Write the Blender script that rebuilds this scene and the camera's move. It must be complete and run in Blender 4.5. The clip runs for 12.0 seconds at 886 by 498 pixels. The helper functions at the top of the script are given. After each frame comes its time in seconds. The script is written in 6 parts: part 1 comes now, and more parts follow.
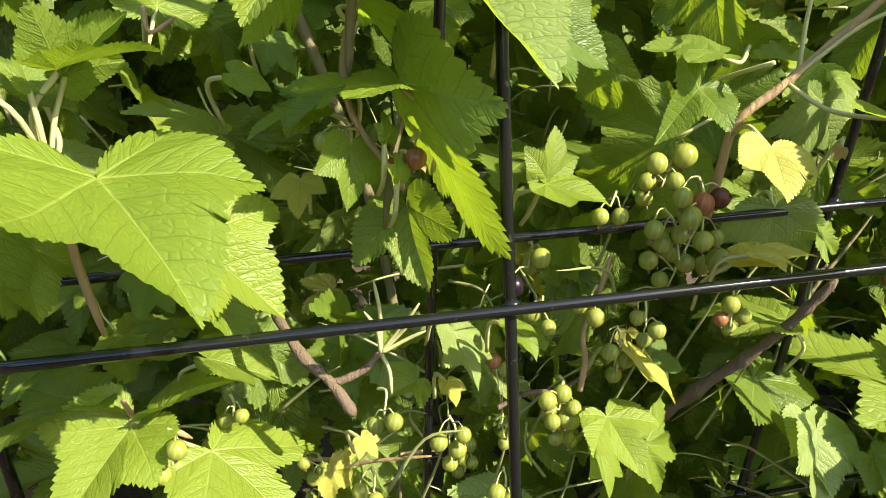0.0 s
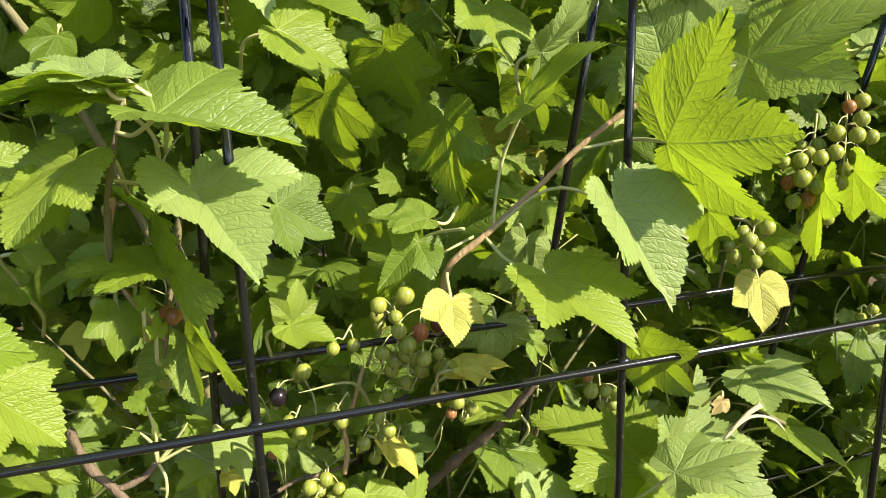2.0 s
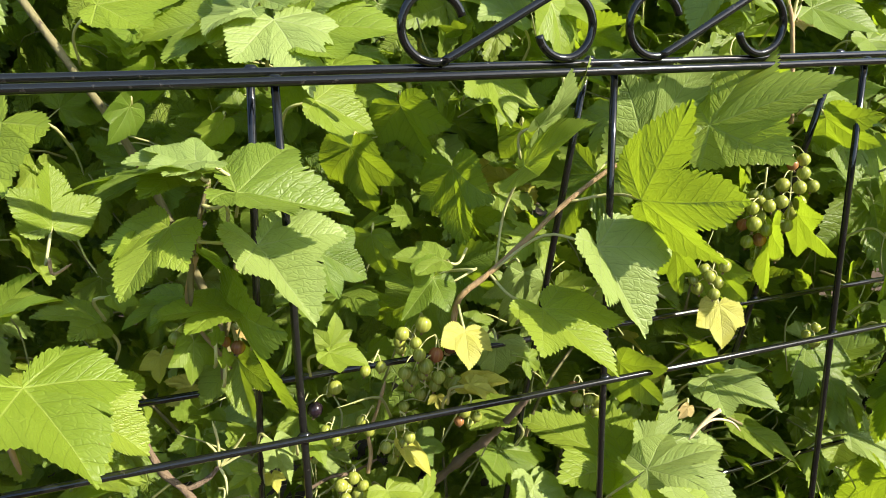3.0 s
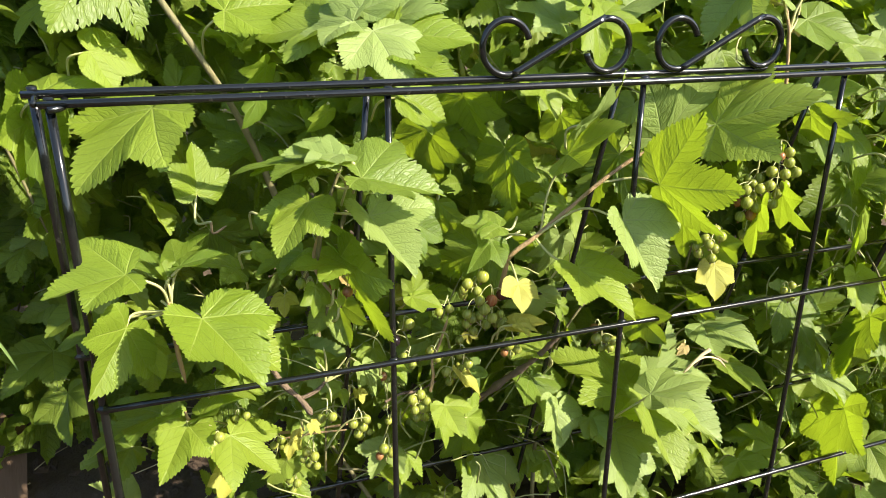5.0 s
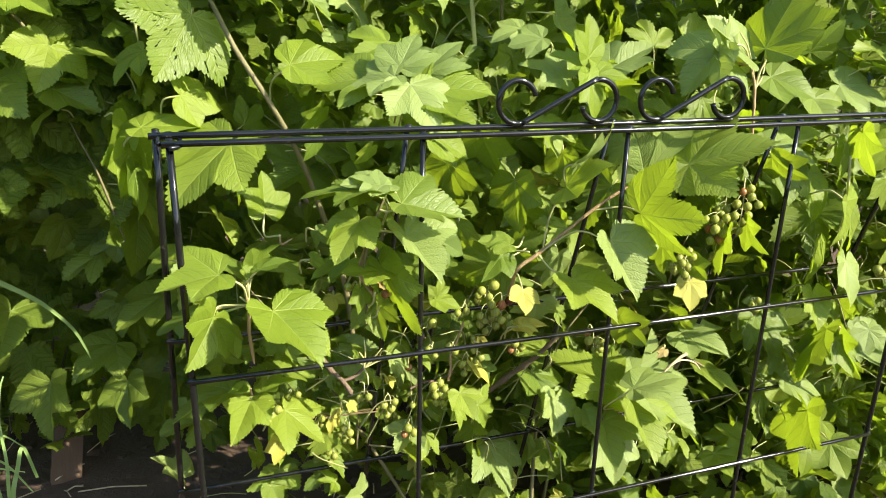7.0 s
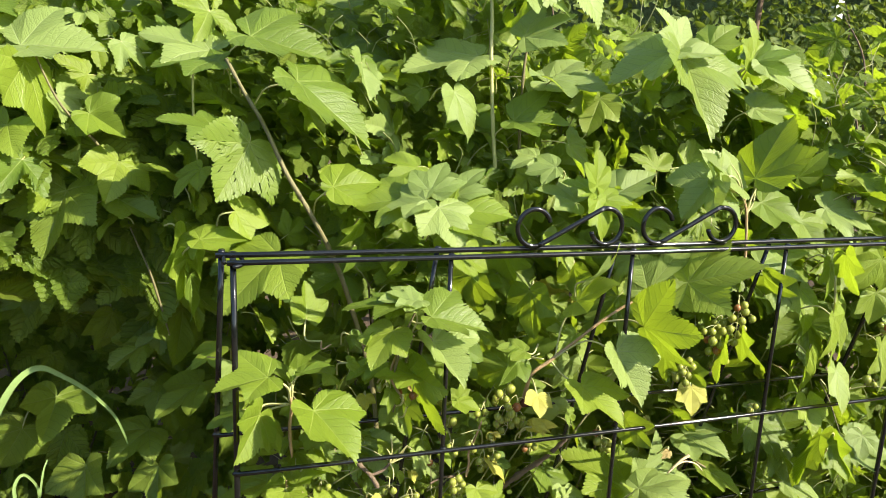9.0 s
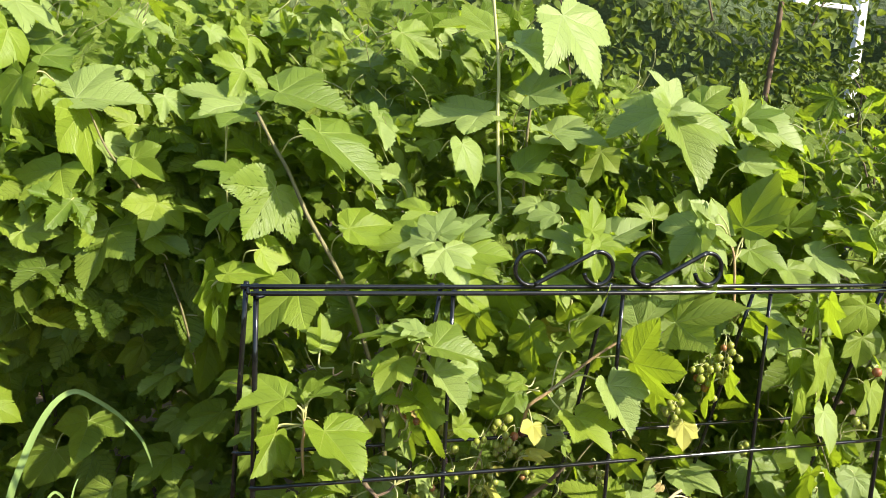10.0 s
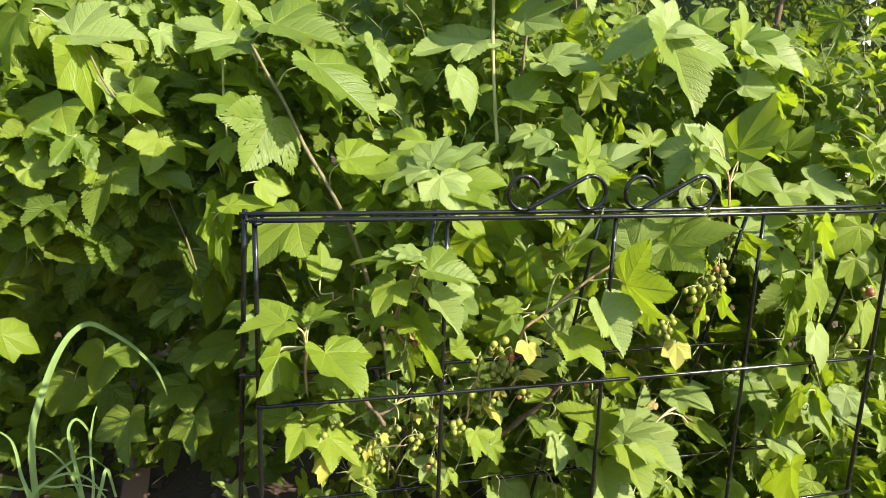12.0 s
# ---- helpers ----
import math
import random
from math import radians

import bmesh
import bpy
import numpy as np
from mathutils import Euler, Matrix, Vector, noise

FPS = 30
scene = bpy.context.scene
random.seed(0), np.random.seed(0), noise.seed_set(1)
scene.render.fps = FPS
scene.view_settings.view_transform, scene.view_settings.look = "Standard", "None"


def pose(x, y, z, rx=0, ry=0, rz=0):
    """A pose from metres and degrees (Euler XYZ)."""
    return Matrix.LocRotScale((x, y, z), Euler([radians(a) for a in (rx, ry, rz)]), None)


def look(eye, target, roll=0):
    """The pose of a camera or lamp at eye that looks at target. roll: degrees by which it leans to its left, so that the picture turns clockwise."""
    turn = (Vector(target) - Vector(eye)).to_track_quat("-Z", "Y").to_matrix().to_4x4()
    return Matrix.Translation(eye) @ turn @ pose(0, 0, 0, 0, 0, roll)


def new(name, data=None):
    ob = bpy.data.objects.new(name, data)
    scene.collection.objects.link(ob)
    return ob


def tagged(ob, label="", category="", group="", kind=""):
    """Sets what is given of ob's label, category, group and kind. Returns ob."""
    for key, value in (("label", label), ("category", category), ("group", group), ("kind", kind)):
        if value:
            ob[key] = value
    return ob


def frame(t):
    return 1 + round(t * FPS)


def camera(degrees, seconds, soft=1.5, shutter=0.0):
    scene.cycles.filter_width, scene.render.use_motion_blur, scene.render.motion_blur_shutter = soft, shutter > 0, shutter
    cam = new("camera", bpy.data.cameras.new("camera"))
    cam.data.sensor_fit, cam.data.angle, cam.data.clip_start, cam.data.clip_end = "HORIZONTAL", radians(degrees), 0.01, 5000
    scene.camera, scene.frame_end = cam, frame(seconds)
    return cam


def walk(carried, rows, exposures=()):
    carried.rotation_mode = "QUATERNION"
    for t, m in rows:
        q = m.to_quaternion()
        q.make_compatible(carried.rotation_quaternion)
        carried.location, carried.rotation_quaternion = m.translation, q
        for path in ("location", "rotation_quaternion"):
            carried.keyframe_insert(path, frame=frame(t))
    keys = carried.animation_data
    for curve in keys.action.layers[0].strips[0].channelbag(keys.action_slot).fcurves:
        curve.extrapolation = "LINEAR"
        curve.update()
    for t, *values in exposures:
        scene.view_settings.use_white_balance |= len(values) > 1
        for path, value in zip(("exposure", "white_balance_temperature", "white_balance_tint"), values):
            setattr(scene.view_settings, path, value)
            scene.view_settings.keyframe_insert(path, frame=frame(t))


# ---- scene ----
cam = camera(63.7, 12.0, soft=0.5)
PATH = [
    (0, (0.147, -0.269, 0.58), (0.474, 1.635, 0.06), -3.2),
    (0.5, (0.185, -0.31, 0.596), (0.589, 1.575, 0.062), -2.9),
    (1, (0.203, -0.33, 0.619), (0.69, 1.542, 0.11), -2.6),
    (1.5, (0.205, -0.343, 0.638), (0.745, 1.52, 0.15), -2.3),
    (2, (0.212, -0.358, 0.656), (0.803, 1.492, 0.178), -2.0),
    (2.5, (0.207, -0.381, 0.675), (0.829, 1.457, 0.192), -1.8),
    (3, (0.169, -0.416, 0.708), (0.817, 1.405, 0.197), -1.5),
    (3.2, (0.152, -0.431, 0.724), (0.805, 1.385, 0.2), -1.6),
    (4.8, (0.082, -0.502, 0.765), (0.731, 1.269, 0.102), 0.1),
    (5, (0.077, -0.509, 0.765), (0.725, 1.26, 0.094), 0.2),
    (5.5, (0.069, -0.529, 0.763), (0.712, 1.238, 0.082), 0.5),
    (6, (0.06, -0.557, 0.766), (0.695, 1.216, 0.092), 0.8),
    (6.5, (0.042, -0.588, 0.783), (0.672, 1.192, 0.123), 1.1),
    (7, (0.022, -0.628, 0.807), (0.65, 1.164, 0.179), 1.3),
    (7.5, (0.004, -0.645, 0.823), (0.64, 1.156, 0.229), 1.6),
    (7.7, (-0.002, -0.637, 0.832), (0.64, 1.164, 0.246), 1.7),
    (9.5, (-0.021, -0.73, 0.863), (0.572, 1.151, 0.531), 2.9),
    (10, (-0.021, -0.77, 0.864), (0.536, 1.13, 0.582), 3.1),
    (10.5, (-0.022, -0.792, 0.861), (0.507, 1.117, 0.586), 2.7),
    (11, (-0.015, -0.792, 0.856), (0.505, 1.114, 0.543), 2.5),
    (11.5, (-0.009, -0.791, 0.853), (0.51, 1.103, 0.476), 2.2),
    (12, (-0.005, -0.796, 0.848), (0.516, 1.084, 0.408), 1.9),
]
walk(cam, [(t, look(eye, target, roll)) for t, eye, target, roll in PATH], exposures=((0.0, 1.58), (3.0, 1.47), (5.5, 1.57), (7.7, 1.58), (9.5, 1.46), (12.0, 1.48)))


# world and sun
SUN_AZ, SUN_EL = 135.0, 34.0          # degrees: azimuth clockwise from +y, height
world = bpy.data.worlds.new("sky")
scene.world = world
world.use_nodes = True
wn = world.node_tree.nodes
sky = wn.new("ShaderNodeTexSky")
sky.sky_type, sky.sun_disc = "NISHITA", False
sky.sun_elevation, sky.sun_rotation = radians(SUN_EL), radians(SUN_AZ)
world.node_tree.links.new(sky.outputs[0], wn["Background"].inputs[0])
wn["Background"].inputs[1].default_value = 0.138
sun = new("sun", bpy.data.lights.new("sun", "SUN"))
sun.data.energy, sun.data.angle, sun.data.color = 5.0, radians(0.5), (1.0, 0.905, 0.76)
to_sun = Vector((math.sin(radians(SUN_AZ)) * math.cos(radians(SUN_EL)), math.cos(radians(SUN_AZ)) * math.cos(radians(SUN_EL)), math.sin(radians(SUN_EL))))
sun.matrix_world = look(to_sun * 30, (0, 0, 0))


# ---- materials ----
def material(name):
    m = bpy.data.materials.new(name)
    m.use_nodes = True
    m.node_tree.nodes.clear()
    return m, m.node_tree.nodes, m.node_tree.links


def node(ns, kind, **values):
    n = ns.new(kind)
    for key, v in values.items():
        n.inputs[key.replace("_", " ")].default_value = v
    return n


def math_node(ns, ls, op, a, b=None, clamp=False):
    n = ns.new("ShaderNodeMath")
    n.operation, n.use_clamp = op, clamp
    for i, v in enumerate((a, b)):
        if v is None:
            continue
        if isinstance(v, (int, float)):
            n.inputs[i].default_value = v
        else:
            ls.new(v, n.inputs[i])
    return n.outputs[0]


def ramp(ns, ls, fac, stops):
    n = ns.new("ShaderNodeValToRGB")
    while len(n.color_ramp.elements) < len(stops):
        n.color_ramp.elements.new(0.5)
    for e, (p, c) in zip(n.color_ramp.elements, stops):
        e.position, e.color = p, (*c, 1)
    ls.new(fac, n.inputs[0])
    return n.outputs[0]


def mix(ns, ls, fac, a, b, blend="MIX"):
    n = ns.new("ShaderNodeMix")
    n.data_type, n.blend_type = "RGBA", blend
    for i, v in ((0, fac), (6, a), (7, b)):
        if isinstance(v, (int, float)):
            n.inputs[i].default_value = v
        elif isinstance(v, tuple):
            n.inputs[i].default_value = (*v, 1)
        else:
            ls.new(v, n.inputs[i])
    return n.outputs[2]


def leaf_material(name, dark, light, glow, vein, thin=0.48, gloss=0.50, spots=0.0, island=False, relief=0.34, lines=1.0):
    """A thin blade: veins follow the 'vein' uv layer (along, across each lobe), light shines through it."""
    m, ns, ls = material(name)
    uv = ns.new("ShaderNodeUVMap")
    uv.uv_map = "vein"
    sep = ns.new("ShaderNodeSeparateXYZ")
    ls.new(uv.outputs[0], sep.inputs[0])
    along, across = sep.outputs[0], sep.outputs[1]
    if island:
        rnd = ns.new("ShaderNodeNewGeometry").outputs["Random Per Island"]
    else:
        rnd = ns.new("ShaderNodeObjectInfo").outputs["Random"]
    co = ns.new("ShaderNodeTexCoord").outputs["Object"]
    # main veins taper towards the tip; side veins leave them at a slant and curve forward
    width = math_node(ns, ls, "MULTIPLY_ADD", along, -0.009)
    width.node.inputs[2].default_value = 0.0125
    main = math_node(ns, ls, "DIVIDE", across, math_node(ns, ls, "MAXIMUM", width, 0.003))
    main = math_node(ns, ls, "SUBTRACT", 1.0, math_node(ns, ls, "MULTIPLY", main, 0.8), True)
    arc = math_node(ns, ls, "MULTIPLY", across, math_node(ns, ls, "ADD", math_node(ns, ls, "MULTIPLY", across, 0.8), 0.80))
    wob = node(ns, "ShaderNodeTexNoise", Scale=7.0, Detail=2.0)
    ls.new(uv.outputs[0], wob.inputs["Vector"])
    slant = math_node(ns, ls, "ADD", math_node(ns, ls, "SUBTRACT", along, arc), math_node(ns, ls, "MULTIPLY", wob.outputs[0], 0.045))
    saw = math_node(ns, ls, "FRACT", math_node(ns, ls, "MULTIPLY", slant, 6.8))
    tri = math_node(ns, ls, "ABSOLUTE", math_node(ns, ls, "SUBTRACT", saw, 0.5))
    side = math_node(ns, ls, "MULTIPLY", math_node(ns, ls, "SUBTRACT", 0.050 * lines, tri), 24.0 / lines, True)
    # the net between the side veins, stretched across them
    warp = ns.new("ShaderNodeCombineXYZ")
    ls.new(math_node(ns, ls, "MULTIPLY", slant, 0.75), warp.inputs[0])
    ls.new(across, warp.inputs[1])
    net = ns.new("ShaderNodeTexVoronoi")
    net.feature = "DISTANCE_TO_EDGE"
    net.inputs["Scale"].default_value = 24.0
    ls.new(warp.outputs[0], net.inputs["Vector"])
    netline = math_node(ns, ls, "SUBTRACT", 1.0, math_node(ns, ls, "MULTIPLY", net.outputs[0], 11.0), True)
    veins = math_node(ns, ls, "MAXIMUM", main, math_node(ns, ls, "MULTIPLY", side, 0.7))
    allv = math_node(ns, ls, "MAXIMUM", veins, math_node(ns, ls, "MULTIPLY", netline, 0.12))
    big = node(ns, "ShaderNodeTexNoise", Scale=2.2, Detail=3.0)
    ls.new(co, big.inputs["Vector"])
    tone = math_node(ns, ls, "ADD", math_node(ns, ls, "MULTIPLY", rnd, 0.75), math_node(ns, ls, "MULTIPLY", big.outputs[0], 0.55))
    tone = math_node(ns, ls, "SUBTRACT", tone, 0.15, True)
    base = mix(ns, ls, tone, dark, light)
    # shade in the sunken side veins and net, darkened into the base colour
    base = mix(ns, ls, math_node(ns, ls, "MULTIPLY", math_node(ns, ls, "MAXIMUM", side, math_node(ns, ls, "MULTIPLY", netline, 0.35)), 0.42), base, tuple(0.62 * c for c in dark))
    base = mix(ns, ls, math_node(ns, ls, "MULTIPLY", main, 0.6), base, vein)
    through_col = mix(ns, ls, tone, tuple(0.72 * c for c in glow), glow)
    through_col = mix(ns, ls, math_node(ns, ls, "MULTIPLY", allv, 0.55), through_col, tuple(0.35 * c for c in glow))
    if spots:
        sp = node(ns, "ShaderNodeTexNoise", Scale=19.0, Detail=2.0, Roughness=0.6)
        ls.new(co, sp.inputs["Vector"])
        mask = math_node(ns, ls, "MULTIPLY", math_node(ns, ls, "SUBTRACT", sp.outputs[0], 0.78 - spots), 16.0, True)
        base = mix(ns, ls, mask, base, (0.20, 0.10, 0.03))
        through_col = mix(ns, ls, mask, through_col, (0.22, 0.10, 0.02))
    # the blade swells between its veins
    pillow = math_node(ns, ls, "MULTIPLY", math_node(ns, ls, "MINIMUM", net.outputs[0], 0.22), 0.32)
    quilt = math_node(ns, ls, "MULTIPLY", math_node(ns, ls, "MINIMUM", tri, 0.22), 0.32)
    height = math_node(ns, ls, "SUBTRACT", math_node(ns, ls, "ADD", pillow, quilt), math_node(ns, ls, "MULTIPLY", veins, 0.13))
    bump = node(ns, "ShaderNodeBump", Strength=relief, Distance=0.010)
    ls.new(height, bump.inputs["Height"])
    fine = node(ns, "ShaderNodeTexNoise", Scale=9.0, Detail=3.0)
    ls.new(co, fine.inputs["Vector"])
    rough = math_node(ns, ls, "MULTIPLY_ADD", fine.outputs[0], 0.25)
    rough.node.inputs[2].default_value = 0.33
    p = node(ns, "ShaderNodeBsdfPrincipled", IOR=1.42)
    p.inputs["Specular IOR Level"].default_value = gloss
    ls.new(rough, p.inputs["Roughness"])
    ls.new(base, p.inputs["Base Color"])
    ls.new(bump.outputs[0], p.inputs["Normal"])
    t = ns.new("ShaderNodeBsdfTranslucent")
    ls.new(through_col, t.inputs[0])
    ls.new(bump.outputs[0], t.inputs[1])
    mx = ns.new("ShaderNodeMixShader")
    mx.inputs[0].default_value = thin
    ls.new(p.outputs[0], mx.inputs[1])
    ls.new(t.outputs[0], mx.inputs[2])
    out = ns.new("ShaderNodeOutputMaterial")
    ls.new(mx.outputs[0], out.inputs[0])
    return m


def grain_material(name, a, b, scale, rough=0.7, bump=0.3, distance=0.002, metal=0.0, gloss=0.5, stretch=(1, 1, 1), spot=None, thin=0.0):
    m, ns, ls = material(name)
    co = ns.new("ShaderNodeTexCoord").outputs["Object"]
    mp = ns.new("ShaderNodeMapping")
    mp.inputs["Scale"].default_value = stretch
    ls.new(co, mp.inputs[0])
    fine = node(ns, "ShaderNodeTexNoise", Scale=scale, Detail=6.0, Roughness=0.65)
    ls.new(mp.outputs[0], fine.inputs["Vector"])
    big = node(ns, "ShaderNodeTexNoise", Scale=scale * 0.16, Detail=3.0)
    ls.new(mp.outputs[0], big.inputs["Vector"])
    f = math_node(ns, ls, "ADD", math_node(ns, ls, "MULTIPLY", fine.outputs[0], 0.7), math_node(ns, ls, "MULTIPLY", big.outputs[0], 0.6))
    rnd = ns.new("ShaderNodeObjectInfo").outputs["Random"]
    f = math_node(ns, ls, "ADD", f, math_node(ns, ls, "MULTIPLY_ADD", rnd, 0.2))
    col = ramp(ns, ls, f, [(0.38, a), (0.92, b)])
    if spot:
        sp = math_node(ns, ls, "MULTIPLY", math_node(ns, ls, "SUBTRACT", fine.outputs[0], 0.62), 14.0, True)
        col = mix(ns, ls, sp, col, spot)
    p = node(ns, "ShaderNodeBsdfPrincipled", Roughness=rough, Metallic=metal)
    p.inputs["Specular IOR Level"].default_value = gloss
    ls.new(col, p.inputs["Base Color"])
    bp = node(ns, "ShaderNodeBump", Strength=bump, Distance=distance)
    ls.new(fine.outputs[0], bp.inputs["Height"])
    ls.new(bp.outputs[0], p.inputs["Normal"])
    out = ns.new("ShaderNodeOutputMaterial")
    if thin:
        t = ns.new("ShaderNodeBsdfTranslucent")
        ls.new(col, t.inputs[0])
        mx = ns.new("ShaderNodeMixShader")
        mx.inputs[0].default_value = thin
        ls.new(p.outputs[0], mx.inputs[1])
        ls.new(t.outputs[0], mx.inputs[2])
        ls.new(mx.outputs[0], out.inputs[0])
    else:
        ls.new(p.outputs[0], out.inputs[0])
    return m


GREEN = dict(dark=(0.086, 0.150, 0.018), light=(0.232, 0.302, 0.042), glow=(0.345, 0.475, 0.020), vein=(0.34, 0.42, 0.11))
M_leaf = leaf_material("currant_leaf", **GREEN, spots=0.03)
M_leaf_stuff = leaf_material("currant_leaf_mass", **{**GREEN, "glow": (0.345, 0.475, 0.020)}, thin=0.55, island=True, relief=0.75, lines=1.8)
M_fresh = leaf_material("fresh_leaf", (0.155, 0.230, 0.020), (0.240, 0.312, 0.038), (0.345, 0.485, 0.020), (0.36, 0.44, 0.09), spots=0.02)
# sun and sky sheen on currant leaves, put into a paler base colour
M_sheen = leaf_material("sheen_pale_leaf", (0.205, 0.285, 0.072), (0.295, 0.375, 0.110), (0.33, 0.43, 0.04), (0.40, 0.47, 0.20), gloss=0.45)
M_yellow = leaf_material("yellowing_leaf", (0.40, 0.40, 0.055), (0.52, 0.49, 0.12), (0.54, 0.52, 0.05), (0.50, 0.49, 0.16), spots=0.05)
M_dead = leaf_material("dead_leaf", (0.40, 0.28, 0.10), (0.56, 0.45, 0.20), (0.50, 0.36, 0.10), (0.30, 0.18, 0.08), spots=0.06, gloss=0.2)
M_oval = leaf_material("shrub_leaf", (0.09, 0.13, 0.03), (0.17, 0.23, 0.055), (0.18, 0.24, 0.02), (0.20, 0.26, 0.08), gloss=0.22, island=True)
M_petiole = grain_material("petiole", (0.24, 0.27, 0.08), (0.44, 0.43, 0.18), 60, 0.5, 0.2, thin=0.15)
# petiole colours darkened: the dimness inside the bushes is in the colour
M_stalk = grain_material("dimmed_inner_stalk", (0.13, 0.17, 0.045), (0.26, 0.27, 0.10), 60, 0.55, 0.2, thin=0.15)
M_bark = grain_material("currant_bark", (0.034, 0.024, 0.014), (0.130, 0.090, 0.054), 160, 0.85, 1.0, 0.004, stretch=(1, 1, 0.35))
M_young = grain_material("young_shoot", (0.14, 0.085, 0.035), (0.33, 0.22, 0.105), 150, 0.75, 0.9, 0.003, stretch=(1, 1, 0.4), spot=(0.05, 0.03, 0.018))
M_cane = grain_material("green_brown_cane", (0.050, 0.046, 0.018), (0.135, 0.118, 0.048), 120, 0.7, 0.8, 0.003, stretch=(1, 1, 0.4), spot=(0.05, 0.035, 0.02))
M_paint = grain_material("black_enamel", (0.002, 0.0022, 0.002), (0.006, 0.0066, 0.006), 160, 0.11, 0.04, 0.0005, gloss=0.45, spot=(0.03, 0.028, 0.024))
M_soil = grain_material("dark_soil", (0.020, 0.013, 0.008), (0.078, 0.050, 0.031), 45, 0.95, 1.0, 0.012)
M_wood = grain_material("weathered_wood", (0.040, 0.025, 0.013), (0.11, 0.068, 0.038), 70, 0.85, 0.6, 0.003, stretch=(1, 1, 0.15))
M_straw = grain_material("dry_straw", (0.28, 0.21, 0.11), (0.48, 0.38, 0.22), 80, 0.8, 0.3)
M_grass = grain_material("grass_blade", (0.14, 0.25, 0.05), (0.27, 0.40, 0.12), 40, 0.45, 0.2, thin=0.4, stretch=(1, 1, 0.1))
M_far = grain_material("far_foliage", (0.02, 0.035, 0.012), (0.075, 0.11, 0.03), 9, 0.9, 1.0, 0.15)
M_white = grain_material("white_paint", (0.55, 0.56, 0.58), (0.72, 0.72, 0.73), 20, 0.5, 0.1)


# ---- helpers of this scene ----
def part(name, mesh, parent, label=""):
    ob = new(name, mesh)
    ob.parent = parent
    return tagged(ob, label)


def thing(name, at, label, category, group="", kind=""):
    ob = new(name)
    ob.location = at
    return tagged(ob, label, category, group, kind)


def mesh_of(name, verts, faces, mats, smooth=True, slots=None):
    me = bpy.data.meshes.new(name)
    me.from_pydata([tuple(v) for v in verts], [], [tuple(f) for f in faces])
    for m in mats:
        me.materials.append(m)
    if smooth:
        me.polygons.foreach_set("use_smooth", [True] * len(me.polygons))
    if slots is not None:
        me.polygons.foreach_set("material_index", slots)
    me.update()
    return me


def tube_arrays(points, radii, sides=6):
    """A tapered round tube along the points."""
    pts = [Vector(p) for p in points]
    verts, faces = [], []
    up = Vector((0.31, 0.17, 0.93))
    for i, p in enumerate(pts):
        d = (pts[min(i + 1, len(pts) - 1)] - pts[max(i - 1, 0)]).normalized()
        a = d.cross(up)
        if a.length < 0.05:
            a = d.cross(Vector((1, 0, 0)))
        a.normalize()
        b = d.cross(a)
        r = radii[i] if hasattr(radii, "__len__") else radii
        for k in range(sides):
            w = 2 * math.pi * k / sides
            verts.append(p + (a * math.cos(w) + b * math.sin(w)) * r)
    n = len(pts)
    for i in range(n - 1):
        for k in range(sides):
            k2 = (k + 1) % sides
            faces.append((i * sides + k, i * sides + k2, (i + 1) * sides + k2, (i + 1) * sides + k))
    faces.append(tuple(range(sides - 1, -1, -1)))
    faces.append(tuple((n - 1) * sides + k for k in range(sides)))
    return verts, faces


def bend(points, steps=5):
    """A smooth line through the points (Catmull-Rom)."""
    p = [Vector(q) for q in points]
    p = [2 * p[0] - p[1]] + p + [2 * p[-1] - p[-2]]
    out = []
    for i in range(1, len(p) - 2):
        for k in range(steps):
            t = k / steps
            out.append(0.5 * (2 * p[i] + (p[i + 1] - p[i - 1]) * t + (2 * p[i - 1] - 5 * p[i] + 4 * p[i + 1] - p[i + 2]) * t * t + (3 * p[i] - p[i - 1] - 3 * p[i + 1] + p[i + 2]) * t ** 3))
    out.append(p[-2])
    return out


def stem(name, parent, points, r0, r1, mat, label="", steps=5, sides=7, knots=0.0):
    line = bend(points, steps if knots < 0.2 else steps + 4)
    n = len(line)
    rr = []
    for i, q in enumerate(line):
        r = r0 + (r1 - r0) * i / (n - 1)
        rr.append(r * (1 + knots * noise.noise(q * 60) + 0.8 * knots * noise.noise(q * 170)) * (0.35 if i == n - 1 else 0.8 if i == n - 2 else 1))
    v, f = tube_arrays(line, rr, sides)
    return part(name, mesh_of(name, v, f, [mat]), parent, label)


# ---- leaves ----
# half of the margin: degrees from the midrib, distance from the petiole (tip 1.0)
MARGIN = ((0, 1.03), (4, 0.965), (10, 0.895), (17, 0.815), (24, 0.73), (30, 0.655), (36, 0.71), (44, 0.80), (50, 0.885), (54, 0.945), (58, 0.88), (66, 0.765), (77, 0.655), (90, 0.565), (102, 0.50), (114, 0.435), (126, 0.355), (138, 0.25), (152, 0.13), (172, 0.03))
VEIN_AXES = (0.0, 54.0, 104.0)


def half_margin(cut, arm, side_reach):
    """Points (x, y, to the lobe's tip) along one half of the margin. cut: depth of the notch; arm: how far the side lobes spread."""
    out = []
    for i, (a, r) in enumerate(MARGIN):
        r *= 1 - 0.17 * (cut - 1) * math.exp(-((a - 30) / 9) ** 2)
        if a > 30:
            r *= 1 + (side_reach - 1) * math.exp(-((a - 58) / 26) ** 2)
        a = radians(a * (1 + (arm - 1) * min(1, a / 54) * (1 if a < 100 else max(0.0, (172 - a) / 72))))
        out.append((math.sin(a) * r, math.cos(a) * r))
    return out


